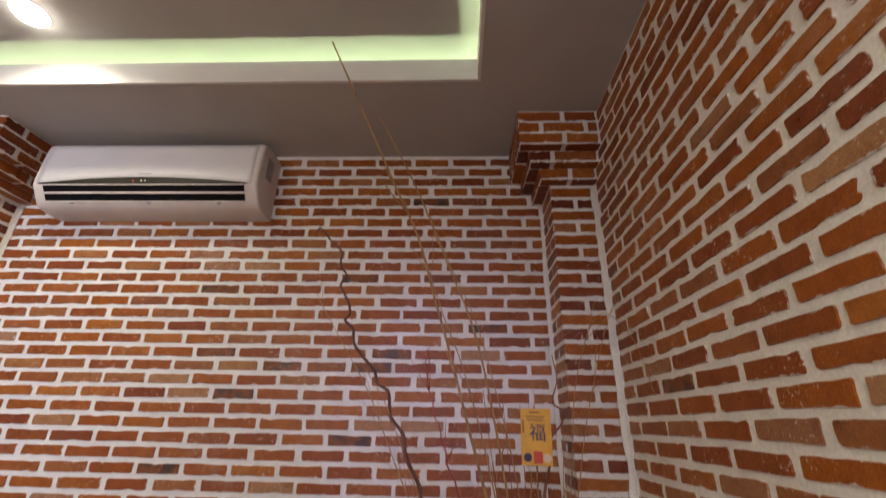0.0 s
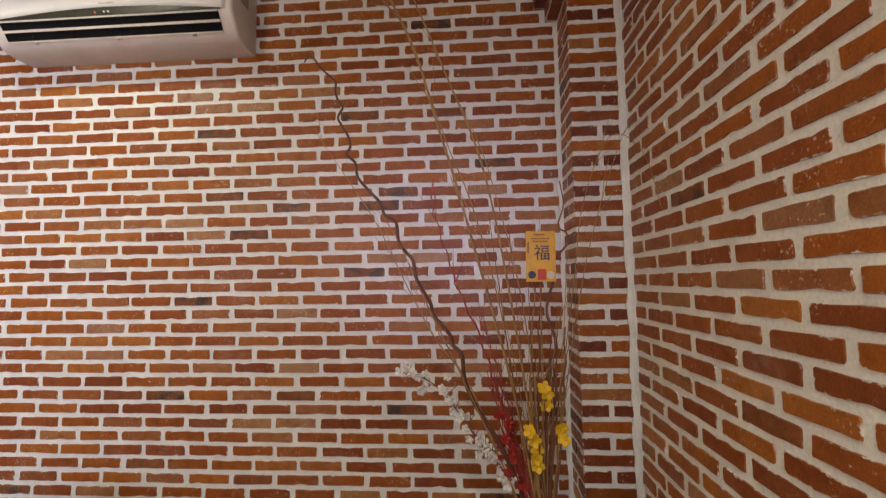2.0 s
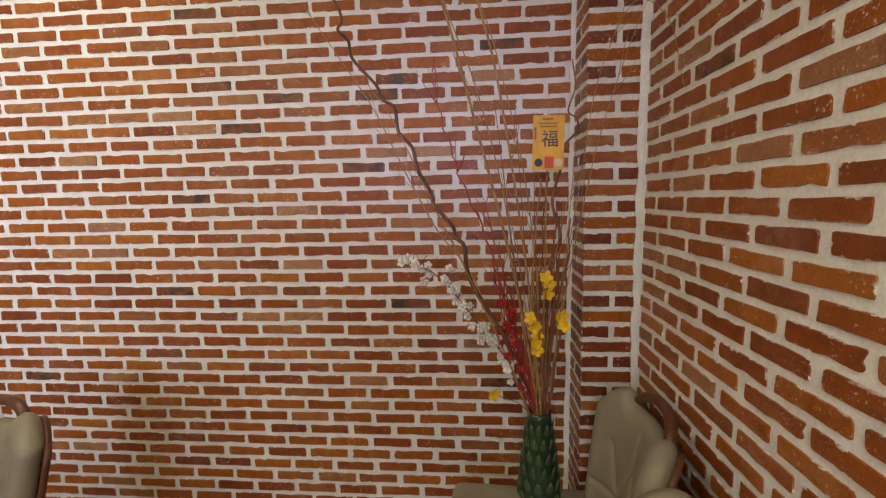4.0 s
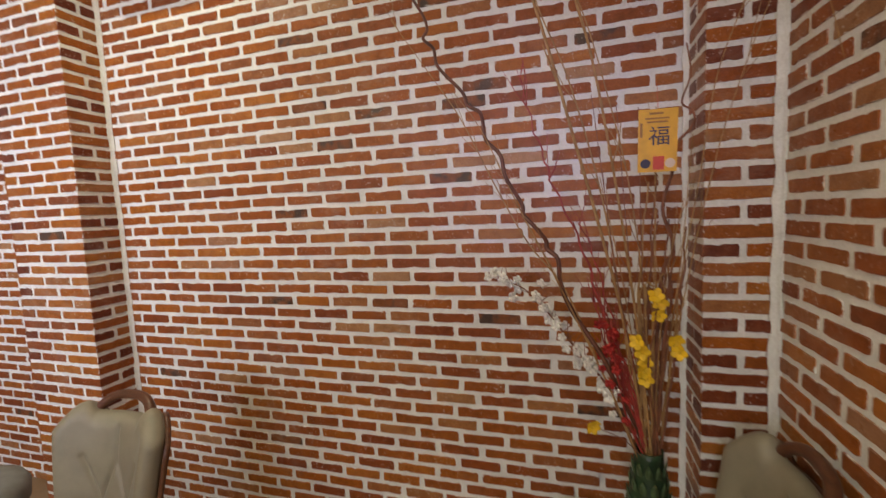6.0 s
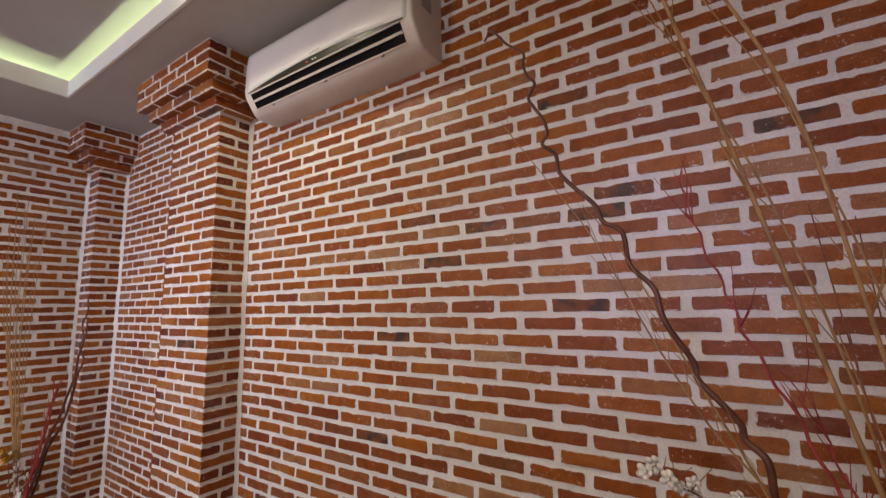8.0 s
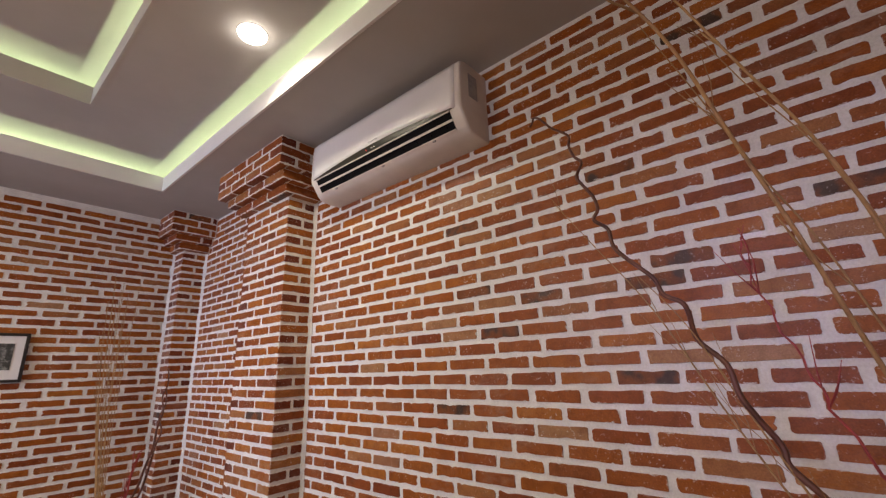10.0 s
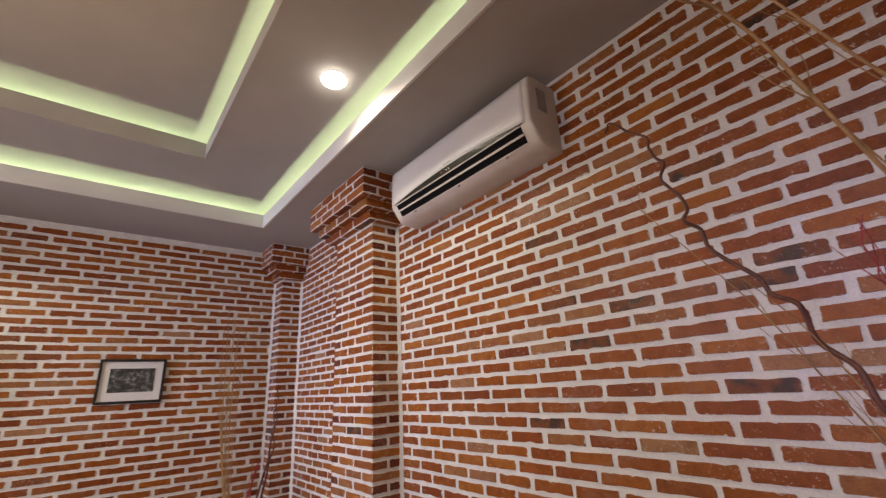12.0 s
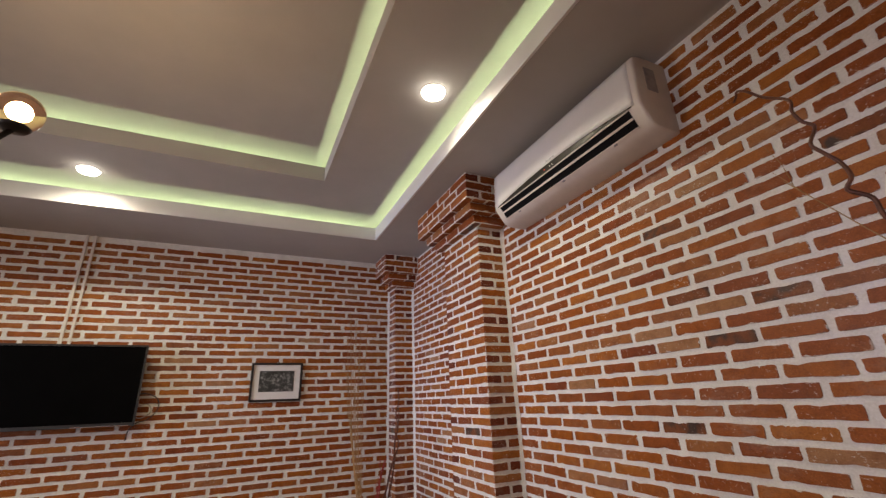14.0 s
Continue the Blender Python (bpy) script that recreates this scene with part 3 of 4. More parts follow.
def chair(m, group="chairs"):
    ch = empty("chair", m, "beige tufted leather dining chair with curved wooden handle", "chair", group)
    n, k, hw = 72, 60, 0.222
    bm = bmesh.new()
    grids = []
    for side in (-1, 1):
        g = []
        for j in range(k + 1):
            row = []
            for i in range(n + 1):
                u = i / n * 2 - 1
                z = back_top(u) * j / k
                edge = min(1, (1 - abs(u)) * 7, (back_top(u) - z) / 0.05)
                puff = math.sqrt(max(0, 1 - (1 - max(0, edge)) ** 2))
                tuft = 0.013 * math.exp(-crease_gap(u * hw, z) / 0.008) if side < 0 else 0
                y = 0.034 * puff - tuft * puff
                nv = back_side(u, hw)
                tp = 0.80 + 0.20 * min(1, z / 0.33)
                row.append(bm.verts.new((u * hw * tp + nv.x * side * y, back_line(u, z) + nv.y * side * y, 0.46 + z)))
            g.append(row)
        grids.append(g)
    for g, flip in ((grids[0], False), (grids[1], True)):
        for j in range(k):
            for i in range(n):
                f = (g[j][i], g[j][i + 1], g[j + 1][i + 1], g[j + 1][i])
                bm.faces.new(f[::-1] if flip else f)
    bmesh.ops.remove_doubles(bm, verts=bm.verts[:], dist=0.0012)
    bmesh.ops.recalc_face_normals(bm, faces=bm.faces)
    part("backrest", bm, M_LEATHER, ch, "tufted beige leather backrest", True)
    # wooden shell that wraps the back
    bm = bmesh.new()
    g2 = []
    for off in (0.030, 0.046):
        g = []
        for j in range(13):
            row = []
            for i in range(29):
                u = (i / 28 * 2 - 1) * 1.01
                z = -0.10 + (back_top(max(-0.98, min(0.98, u))) + 0.075) * j / 12
                nv = back_side(u, hw)
                tp = 0.80 + 0.20 * min(1, max(0, z) / 0.33)
                row.append(bm.verts.new((u * hw * tp + nv.x * off, back_line(u, max(0, z)) + nv.y * off, 0.46 + z)))
            g.append(row)
        g2.append(g)
    for j in range(12):
        for i in range(28):
            bm.faces.new((g2[0][j][i], g2[0][j][i + 1], g2[0][j + 1][i + 1], g2[0][j + 1][i]))
            bm.faces.new((g2[1][j][i + 1], g2[1][j][i], g2[1][j + 1][i], g2[1][j + 1][i + 1]))
        bm.faces.new((g2[0][j][0], g2[0][j + 1][0], g2[1][j + 1][0], g2[1][j][0]))
        bm.faces.new((g2[0][j + 1][28], g2[0][j][28], g2[1][j][28], g2[1][j + 1][28]))
    for i in range(28):
        bm.faces.new((g2[0][12][i], g2[0][12][i + 1], g2[1][12][i + 1], g2[1][12][i]))
        bm.faces.new((g2[0][0][i + 1], g2[0][0][i], g2[1][0][i], g2[1][0][i + 1]))
    bmesh.ops.recalc_face_normals(bm, faces=bm.faces)
    part("back_shell", bm, M_WOOD, ch, "red brown wooden shell behind the backrest", True)
    arc = []
    for k2 in range(11):
        f = k2 / 10 * 2 - 1
        u = 0.64 * f * (1 - 0.10 * abs(f) ** 3)
        z = 0.352 + 0.066 * (1 - abs(f) ** 3.0)
        arc.append((u * hw, back_line(u, z) + 0.012, 0.46 + z))
    part("handle", tube(smooth_path(arc, 4), 0.0155, 12), M_WOOD, ch, "curved red brown wooden handle", True)
    bm = bmesh.new()
    box(bm, -0.24, 0.24, -0.47, 0.04, 0.380, 0.462, bevel=0.035, segs=4)
    part("seat", bm, M_LEATHER, ch, "beige leather seat cushion", True)
    part("seat_frame", boxes((-0.235, 0.235, -0.46, 0.01, 0.34, 0.388), bevel=0.006), M_WOOD, ch)
    for s in (-1, 1):
        for y, lean in ((-0.43, -0.02), (-0.01, 0.06)):
            part("leg", tube([(s * 0.205, y, 0.345), (s * 0.215, y + lean, 0.0)], [0.020, 0.013], 10), M_WOOD, ch, smooth=True)
    return ch


chair_1 = chair(pose(-1.90, -0.66, 0, 0, 0, 0))
copy_thing(chair_1, pose(-0.103, -0.49, 0, 0, 0, -93))
copy_thing(chair_1, pose(-0.150, -0.965, 0, 0, 0, -86))


def stool(m):
    st = empty("stool", m, "low round grey upholstered stool on the floor", "stool")
    part("cushion", lathe([(0.0, 0.50), (0.14, 0.498), (0.185, 0.485), (0.20, 0.455), (0.195, 0.40), (0.18, 0.385), (0.0, 0.385)], 36), M_STOOL, st, smooth=True)
    for k in range(4):
        a = math.pi / 4 + k * math.pi / 2
        part("leg", tube([(0.13 * math.cos(a), 0.13 * math.sin(a), 0.39), (0.16 * math.cos(a), 0.16 * math.sin(a), 0)], [0.018, 0.013], 10), M_WOOD, st, smooth=True)


stool(pose(-2.66, -0.66, 0))


# ---- vases and dried arrangements ----
def vase(m, h=0.75):
    v = empty("vase", m, "tall dark green floor vase with a leaf scale relief", "vase", "floor vases")
    prof = [(0.0, 0.0), (0.070, 0.0), (0.084, 0.02), (0.092, 0.16), (0.086, 0.34), (0.068, 0.54), (0.049, 0.68), (0.040, h - 0.02), (0.042, h), (0.036, h), (0.033, h - 0.03), (0.030, 0.5), (0.0, 0.49)]
    part("body", lathe(prof, 36), M_GREEN, v, smooth=True)
    bm = bmesh.new()
    rows = 15
    for j in range(rows):
        z = 0.05 + j * (h - 0.06) / rows
        r = np.interp(z, [p[1] for p in prof[1:9]], [p[0] for p in prof[1:9]])
        nn = 11
        for i in range(nn):
            a = 2 * math.pi * (i + 0.5 * (j % 2)) / nn
            r_ = bmesh.ops.create_icosphere(bm, subdivisions=1, radius=1.0)
            tilt = Matrix.Translation((math.cos(a) * r, math.sin(a) * r, z)) @ Matrix.Rotation(a, 4, "Z") @ Matrix.Rotation(radians(8), 4, "Y")
            bmesh.ops.transform(bm, matrix=tilt @ Matrix.Diagonal((0.0032, r * 0.24, 0.033, 1)), verts=r_["verts"])
    part("scale_relief", bm, M_SCALE, v, "raised lighter green leaf scales", True)
    return v


rnd = random.Random(5)


def stem(name, pts, r0, r1, material, label, category="dried stem", group="dried stems", wobble=0.0, twigs=0, sides=6, steps=6):
    path = smooth_path(pts, steps)
    if wobble:
        ph = rnd.uniform(0, 6)
        path = [p + Vector((math.sin(i * 1.7 + ph), math.cos(i * 1.3 + ph), 0)) * wobble * rnd.uniform(0.4, 1.1) for i, p in enumerate(path)]
    nn = len(path)
    bm = tube(path, [r0 + (r1 - r0) * i / (nn - 1) for i in range(nn)], sides)
    for _ in range(twigs):
        i = rnd.randrange(nn // 3, nn - 1)
        d = (path[i + 1] - path[i]).normalized()
        off = Vector((rnd.uniform(-1, 1), rnd.uniform(-0.6, 0.6), rnd.uniform(-0.1, 0.6))) * 0.55 + d
        L = rnd.uniform(0.05, 0.15)
        a, b_ = path[i], path[i] + off.normalized() * L * 0.5
        tube([a, b_, b_ + (off + d).normalized() * L * 0.5], [r1 * 1.1, r1, r1 * 0.5], 4, bm)
    return tagged(link(name, bm, material, smooth=True), label, category, group)


def flower(centre, size, material, parent, seed, name="flower"):
    """Five cupped petals round a small heart."""
    r = random.Random(seed)
    bm = bmesh.new()
    axis = Vector((r.uniform(-0.6, 0.6), -1, r.uniform(-0.3, 0.6))).to_track_quat("Z", "Y").to_matrix().to_4x4()
    for k in range(5):
        s = bmesh.ops.create_icosphere(bm, subdivisions=2 if size > 0.018 else 1, radius=1.0)
        m = Matrix.Translation(centre) @ axis @ Matrix.Rotation(2 * math.pi * k / 5 + r.uniform(-0.2, 0.2), 4, "Z") @ Matrix.Translation((size * 0.55, 0, size * 0.12)) \
            @ Matrix.Rotation(radians(-25), 4, "Y") @ Matrix.Diagonal((size * 0.66, size * 0.50, size * 0.045, 1))
        bmesh.ops.transform(bm, matrix=m, verts=s["verts"])
    s = bmesh.ops.create_icosphere(bm, subdivisions=1, radius=size * 0.22)
    bmesh.ops.transform(bm, matrix=Matrix.Translation(centre) @ axis @ Matrix.Translation((0, 0, size * 0.15)), verts=s["verts"])
    return part(name, bm, material, parent, smooth=True)


# bends of the willow branch, x and z
WILLOW = [(-0.265, 0.70), (-0.292, 0.79), (-0.345, 0.91), (-0.395, 1.022), (-0.474, 1.146), (-0.503, 1.226), (-0.509, 1.297), (-0.538, 1.325), (-0.543, 1.353), (-0.570, 1.39), (-0.604, 1.428),
          (-0.609, 1.46), (-0.652, 1.539), (-0.666, 1.604), (-0.710, 1.655), (-0.716, 1.712), (-0.725, 1.735), (-0.760, 1.758), (-0.774, 1.797), (-0.821, 1.849), (-0.851, 1.889), (-0.859, 1.935),
          (-0.886, 1.963), (-0.874, 1.989), (-0.885, 2.03), (-0.904, 2.065), (-0.916, 2.092), (-0.903, 2.133), (-0.919, 2.156), (-0.926, 2.186), (-0.929, 2.224), (-0.975, 2.268), (-1.000, 2.301),
          (-1.022, 2.319), (-1.032, 2.313), (-1.035, 2.294)]


def blossom_branch(path, seed, mirror=None):
    r = random.Random(seed)
    pts = smooth_path(path, 8)
    th = link("blossom_branch", tube(pts, [0.0035 - 0.002 * i / len(pts) for i in range(len(pts))], 5), M_BROWNTWIG)
    tagged(th, "dark twig with clusters of white artificial blossom", "flower branch", "flower branches")
    total = len(pts)
    for i in range(int(total * 0.12), total):
        if r.random() < 0.92:
            off = Vector((r.gauss(0, 0.015), r.gauss(0, 0.013), r.gauss(0, 0.014)))
            flower(pts[i] + off, r.uniform(0.011, 0.0185), M_PETAL, th, r.random(), "blossom")
    for _ in range(34):
        i = r.randrange(total // 4, total - 1)
        part("twig", tube([pts[i], pts[i] + Vector((r.gauss(0.01, 0.025), r.gauss(0, 0.02), abs(r.gauss(0.03, 0.02))))], [0.0016, 0.0008], 4), M_BROWNTWIG, th)
    return th


vase_1 = vase(pose(-0.270, -0.285, 0) @ Matrix.Diagonal((0.93, 0.93, 1, 1)))

path = smooth_path([(x, -0.285 + 0.008 * math.sin(i * 1.9), z) for i, (x, z) in enumerate(WILLOW)], 5)
rad = [0.0074 - 0.0046 * i / len(path) for i in range(len(path))]
tagged(link("curly_willow_branch", tube(path, rad, 10), M_WILLOW, smooth=True), "dark brown curly willow branch standing in a green vase", "dried branch", "willow branches")

stem("dried_stem", [(-0.27, -0.28, 0.70), (-0.297, -0.28, 0.807), (-0.357, -0.284, 1.285), (-0.408, -0.288, 1.555), (-0.476, -0.292, 1.803), (-0.544, -0.296, 1.979), (-0.619, -0.30, 2.204), (-0.70, -0.33, 2.42)],
     0.003, 0.0012, M_STRAW, "long straw coloured dried stem leaning from a vase", twigs=5)
stem("dried_stem", [(-0.27, -0.27, 0.70), (-0.279, -0.28, 0.807), (-0.278, -0.284, 1.14), (-0.32, -0.288, 1.50), (-0.379, -0.292, 1.765), (-0.438, -0.296, 1.974), (-0.523, -0.30, 2.165), (-0.60, -0.31, 2.36)],
     0.0026, 0.0010, M_STRAW, "long straw coloured dried stem leaning from a vase", twigs=4)
stem("tall_reed", [(-0.27, -0.29, 0.70), (-0.33, -0.28, 1.10), (-0.41, -0.30, 1.439), (-0.461, -0.356, 1.623), (-0.512, -0.421, 1.811), (-0.565, -0.487, 1.986), (-0.618, -0.553, 2.163), (-0.687, -0.619, 2.303), (-0.78, -0.70, 2.50), (-0.90, -0.745, 2.76)],
     0.0048, 0.0024, M_STRAW, "long straw coloured reed bending out of a vase", twigs=3)
stem("tall_reed", [(-0.26, -0.29, 0.70), (-0.30, -0.30, 1.10), (-0.37, -0.38, 1.55), (-0.44, -0.47, 1.87), (-0.53, -0.51, 2.10), (-0.64, -0.55, 2.36), (-0.76, -0.60, 2.58)],
     0.0040, 0.0018, M_STRAW, "long straw coloured reed bending out of a vase", twigs=3)
stem("dried_stem", [(-0.262, -0.275, 0.70), (-0.234, -0.28, 0.864), (-0.182, -0.294, 1.214), (-0.133, -0.308, 1.497), (-0.086, -0.322, 1.70), (-0.009, -0.336, 1.942), (0.045, -0.35, 2.05)],
     0.0022, 0.0009, M_STRAW, "thin straw coloured dried stem leaning against the brick wall", twigs=5)
stem("dried_stem", [(-0.262, -0.275, 0.70), (-0.21, -0.27, 1.10), (-0.15, -0.28, 1.50), (-0.11, -0.29, 1.78), (-0.03, -0.33, 1.98), (0.03, -0.42, 1.90), (0.055, -0.47, 1.72)],
     0.002, 0.0008, M_STRAW, "thin straw coloured dried stem leaning against the brick wall", twigs=4)
stem("red_twig", [(-0.28, -0.28, 0.70), (-0.324, -0.28, 0.881), (-0.393, -0.28, 1.157), (-0.446, -0.28, 1.339), (-0.516, -0.28, 1.503), (-0.55, -0.28, 1.612), (-0.593, -0.28, 1.756), (-0.601, -0.28, 1.854)],
     0.0042, 0.0012, M_REDTWIG, "knotty dark red dried twig standing in a vase", wobble=0.006, twigs=9)
stem("red_twig", [(-0.28, -0.27, 0.70), (-0.31, -0.26, 0.90), (-0.37, -0.25, 1.15), (-0.42, -0.25, 1.33), (-0.47, -0.25, 1.45)],
     0.0036, 0.001, M_REDTWIG, "knotty dark red dried twig standing in a vase", wobble=0.006, twigs=9)
stem("dried_stem", [(-0.29, -0.29, 0.70), (-0.36, -0.28, 0.88), (-0.484, -0.28, 1.194), (-0.591, -0.28, 1.341), (-0.68, -0.28, 1.506), (-0.786, -0.28, 1.726), (-0.893, -0.28, 1.891), (-0.991, -0.28, 2.038)],
     0.0030, 0.0009, M_STRAW, "straw coloured dried stem with side twigs leaning from a vase", twigs=14)
stem("dried_stem", [(-0.29, -0.30, 0.70), (-0.37, -0.30, 0.92), (-0.52, -0.29, 1.25), (-0.63, -0.29, 1.48), (-0.72, -0.29, 1.68), (-0.80, -0.29, 1.80)],
     0.0030, 0.0009, M_STRAW, "straw coloured dried stem with side twigs leaning from a vase", twigs=10)
for k in range(13):
    a = rnd.uniform(-0.045, 0.045)
    bb = rnd.uniform(-0.02, 0.02)
    stem("brown_twig", [(-0.264 + a * 0.4, -0.278 + bb * 0.6, 0.70), (-0.252 + a * 0.9, -0.262 + bb, 0.95), (-0.236 + a * 1.2, -0.25 + bb, 1.205), (-0.222 + a, -0.25 + bb, rnd.uniform(1.15, 1.55))],
         0.0042, 0.0022, M_BROWNTWIG if k % 3 else M_STRAW, "brown dried twig standing upright in a vase", wobble=0.004, sides=6)
stem("curly_willow_branch", [(-0.258, -0.27, 0.70), (-0.236, -0.25, 1.205), (-0.205, -0.26, 1.32), (-0.232, -0.26, 1.43), (-0.205, -0.25, 1.535), (-0.198, -0.25, 1.60), (-0.160, -0.25, 1.645), (-0.158, -0.25, 1.685), (-0.185, -0.25, 1.71), (-0.165, -0.25, 1.78), (-0.175, -0.25, 1.86)],
     0.006, 0.002, M_BROWNTWIG, "brown curly willow branch standing in a green vase", "dried branch", "willow branches")
for k in range(9):
    t = rnd.uniform(-0.14, 0.10)
    stem("dried_stem", [(-0.25 + 0.03 * t, -0.27, 0.70), (-0.27 + 0.35 * t, -0.28, 0.95), (-0.28 + 0.9 * t, -0.28 + rnd.uniform(-0.05, 0.05), 1.25), (-0.29 + 1.5 * t, -0.28 + rnd.uniform(-0.06, 0.06), rnd.uniform(1.4, 1.75))],
         0.0022, 0.001, M_BROWNTWIG if k % 2 else M_STRAW, "thin dried stem standing in a vase", twigs=4)
for k in range(7):
    t = rnd.uniform(0, 1)
    stem("red_twig", [(-0.265, -0.285, 0.70), (-0.30 - 0.02 * t, -0.29, 0.88), (-0.335 - 0.04 * t, -0.285 + 0.03 * t, 1.02), (-0.36 - 0.07 * t, -0.28 + 0.03 * t, 1.10 + 0.14 * t)],
         0.0034, 0.0012, M_REDTWIG, "knotty dark red dried twig standing in a vase", wobble=0.005, twigs=8)

blossom_branch([(-0.30, -0.29, 0.74), (-0.378, -0.29, 0.926), (-0.431, -0.29, 0.991), (-0.485, -0.29, 1.064), (-0.539, -0.29, 1.138), (-0.611, -0.29, 1.212), (-0.703, -0.29, 1.24)], 3)

ys = stem("yellow_flower_spray", [(-0.235, -0.30, 0.70), (-0.275, -0.31, 0.97), (-0.262, -0.31, 1.10), (-0.250, -0.31, 1.215)], 0.003, 0.0015, M_BROWNTWIG,
          "twig with bright yellow artificial flowers", "flower branch", "flower branches")
for k, (fx, fz) in enumerate([(-0.258, 1.200), (-0.246, 1.182), (-0.250, 1.145), (-0.304, 1.072), (-0.290, 1.040), (-0.281, 1.012), (-0.290, 0.990), (-0.281, 0.965), (-0.206, 1.075), (-0.200, 1.048)]):
    flower(Vector((fx, -0.318 + 0.008 * (k % 3), fz)), 0.0195, M_YELLOW, ys, k + 40)
y1 = stem("yellow_flower_spray", [(-0.27, -0.31, 0.72), (-0.34, -0.32, 0.79), (-0.422, -0.33, 0.825), (-0.455, -0.33, 0.835)], 0.0018, 0.0009, M_BROWNTWIG, "thin twig with one bright yellow flower", "flower branch", "flower branches")
flower(Vector((-0.422, -0.336, 0.826)), 0.0185, M_YELLOW, y1, 77)
flower(Vector((-0.415, -0.33, 0.832)), 0.015, M_YELLOW, y1, 78)
rb = stem("red_flower_spray", [(-0.27, -0.30, 0.70), (-0.333, -0.30, 0.86), (-0.359, -0.30, 1.01), (-0.390, -0.30, 1.13)], 0.0028, 0.0012, M_REDTWIG, "twig with dark red cloth flowers", "flower branch", "flower branches")
for k in range(14):
    t = rnd.random()
    flower(Vector((-0.345 - 0.045 * t + rnd.gauss(0, 0.012), -0.30 + rnd.gauss(0, 0.012), 0.90 + 0.23 * t)), rnd.uniform(0.011, 0.017), M_REDBUD, rb, k + 90)
flower(Vector((-0.330, -0.31, 0.842)), 0.014, M_REDBUD, rb, 200)


# hanging card with printed bars
def card():
    c0 = empty("gift_packet", pose(-0.2555, -0.318, 1.606, 0, 1.0, 0), "yellow printed paper gift packet hanging on the dried stems", "packet")
    part("paper", boxes((-0.046, 0.046, -0.0015, 0.0015, -0.0795, 0.0795)), M_PACKET, c0)
    def strokes(name, items, material, label=""):
        bm = bmesh.new()
        for x0, x1, z0, z1 in items:
            box(bm, x0, x1, -0.0032, -0.0014, z0, z1)
        part(name, bm, material, c0, label)
    text = bpy.data.curves.new("good_fortune_sign", "FONT")
    text.body, text.size, text.align_x, text.align_y, text.extrude = "\u798f", 0.052, "CENTER", "CENTER", 0.0006
    text.materials.append(M_INK)
    tx = new("good_fortune_sign", text)
    tx.parent = c0
    tx.matrix_basis = pose(0.004, -0.0024, 0.008, 90, 0, 0)
    tx["label"] = "dark blue printed sign for good fortune"
    strokes("writing_bars", [(-0.020, 0.012, 0.066, 0.071), (-0.030, 0.026, 0.054, 0.058), (-0.026, 0.022, 0.045, 0.049), (-0.042, -0.036, 0.010, 0.045)], M_OLIVEINK, "rows of small brown writing")
    strokes("printed_shape", [(-0.010, 0.016, -0.074, -0.040)], M_REDINK, "red printed figure shape")
    for x in (-0.028, 0.030):
        bm = bmesh.new()
        bmesh.ops.create_cone(bm, cap_ends=True, segments=20, radius1=0.012, radius2=0.012, depth=0.0016, matrix=pose(x, -0.0024, -0.058, 90, 0, 0))
        part("printed_disc", bm, M_CREAM if x > 0 else M_INK, c0)
    part("string", tube([(0.0, 0, 0.079), (-0.001, 0.008, 0.11), (0.0, 0.02, 0.15)], 0.0006, 5), M_REDINK, c0)


card()

# arrangement in the north-west corner
copy_thing(vase_1, pose(-4.17, -0.42, 0, 0, 0, 25) @ Matrix.Diagonal((0.8, 0.8, 0.56, 1)))
for k, (dy, dz, amp) in enumerate(((0.0, 0.0, 0.0), (0.02, -0.03, 0.018))):
    bends = [(-4.16, 0.38), (-4.03, 0.62), (-3.93, 0.84), (-3.83, 0.98), (-3.76, 1.08), (-3.65, 1.22), (-3.63, 1.32), (-3.565, 1.42), (-3.61, 1.50), (-3.545, 1.58), (-3.57, 1.67)]
    path = smooth_path([(x - 0.06 * k + amp * math.sin(i * 2.1), -0.40 + 0.05 * min(1, i / 3) + dy, z * (1 - 0.06 * k) + dz) for i, (x, z) in enumerate(bends)], 6)
    tagged(link("curly_willow_branch", tube(path, [0.009 - 0.0055 * i / len(path) for i in range(len(path))], 8), M_WILLOW, smooth=True),
           "dark brown curly willow branch standing in a corner vase", "dried branch", "willow branches")
for k in range(16):
    t = rnd.uniform(-1, 1)
    stem("dried_stem", [(-4.17, -0.42, 0.38), (-4.19 + 0.02 * t, -0.45 + 0.02 * t, 0.9), (-4.20 + 0.04 * t, -0.49 + 0.05 * t, 1.45), (-4.20 + 0.06 * t, -0.50 + 0.09 * t, rnd.uniform(1.8, 2.35))],
         0.0030, 0.0013, M_STRAW, "tall straw coloured dried stem in a corner vase", twigs=3)
for k in range(7):
    t = rnd.uniform(0.3, 1)
    stem("red_twig", [(-4.16, -0.41, 0.38), (-4.08 + 0.04 * t, -0.40, 0.60), (-4.02 + 0.08 * t, -0.38, 0.85), (-3.98 + 0.16 * t, -0.37, 0.95 + 0.25 * t)], 0.0045, 0.0018, M_REDTWIG,
         "knotty dark red dried twig in a corner vase", wobble=0.006, twigs=6)
blossom_branch([(-4.17, -0.43, 0.40), (-4.16, -0.43, 0.50), (-4.155, -0.435, 0.57), (-4.15, -0.44, 0.64), (-4.15, -0.445, 0.70)], 9)
blossom_branch([(-4.17, -0.43, 0.40), (-4.14, -0.41, 0.48), (-4.13, -0.40, 0.55), (-4.12, -0.40, 0.62)], 12)
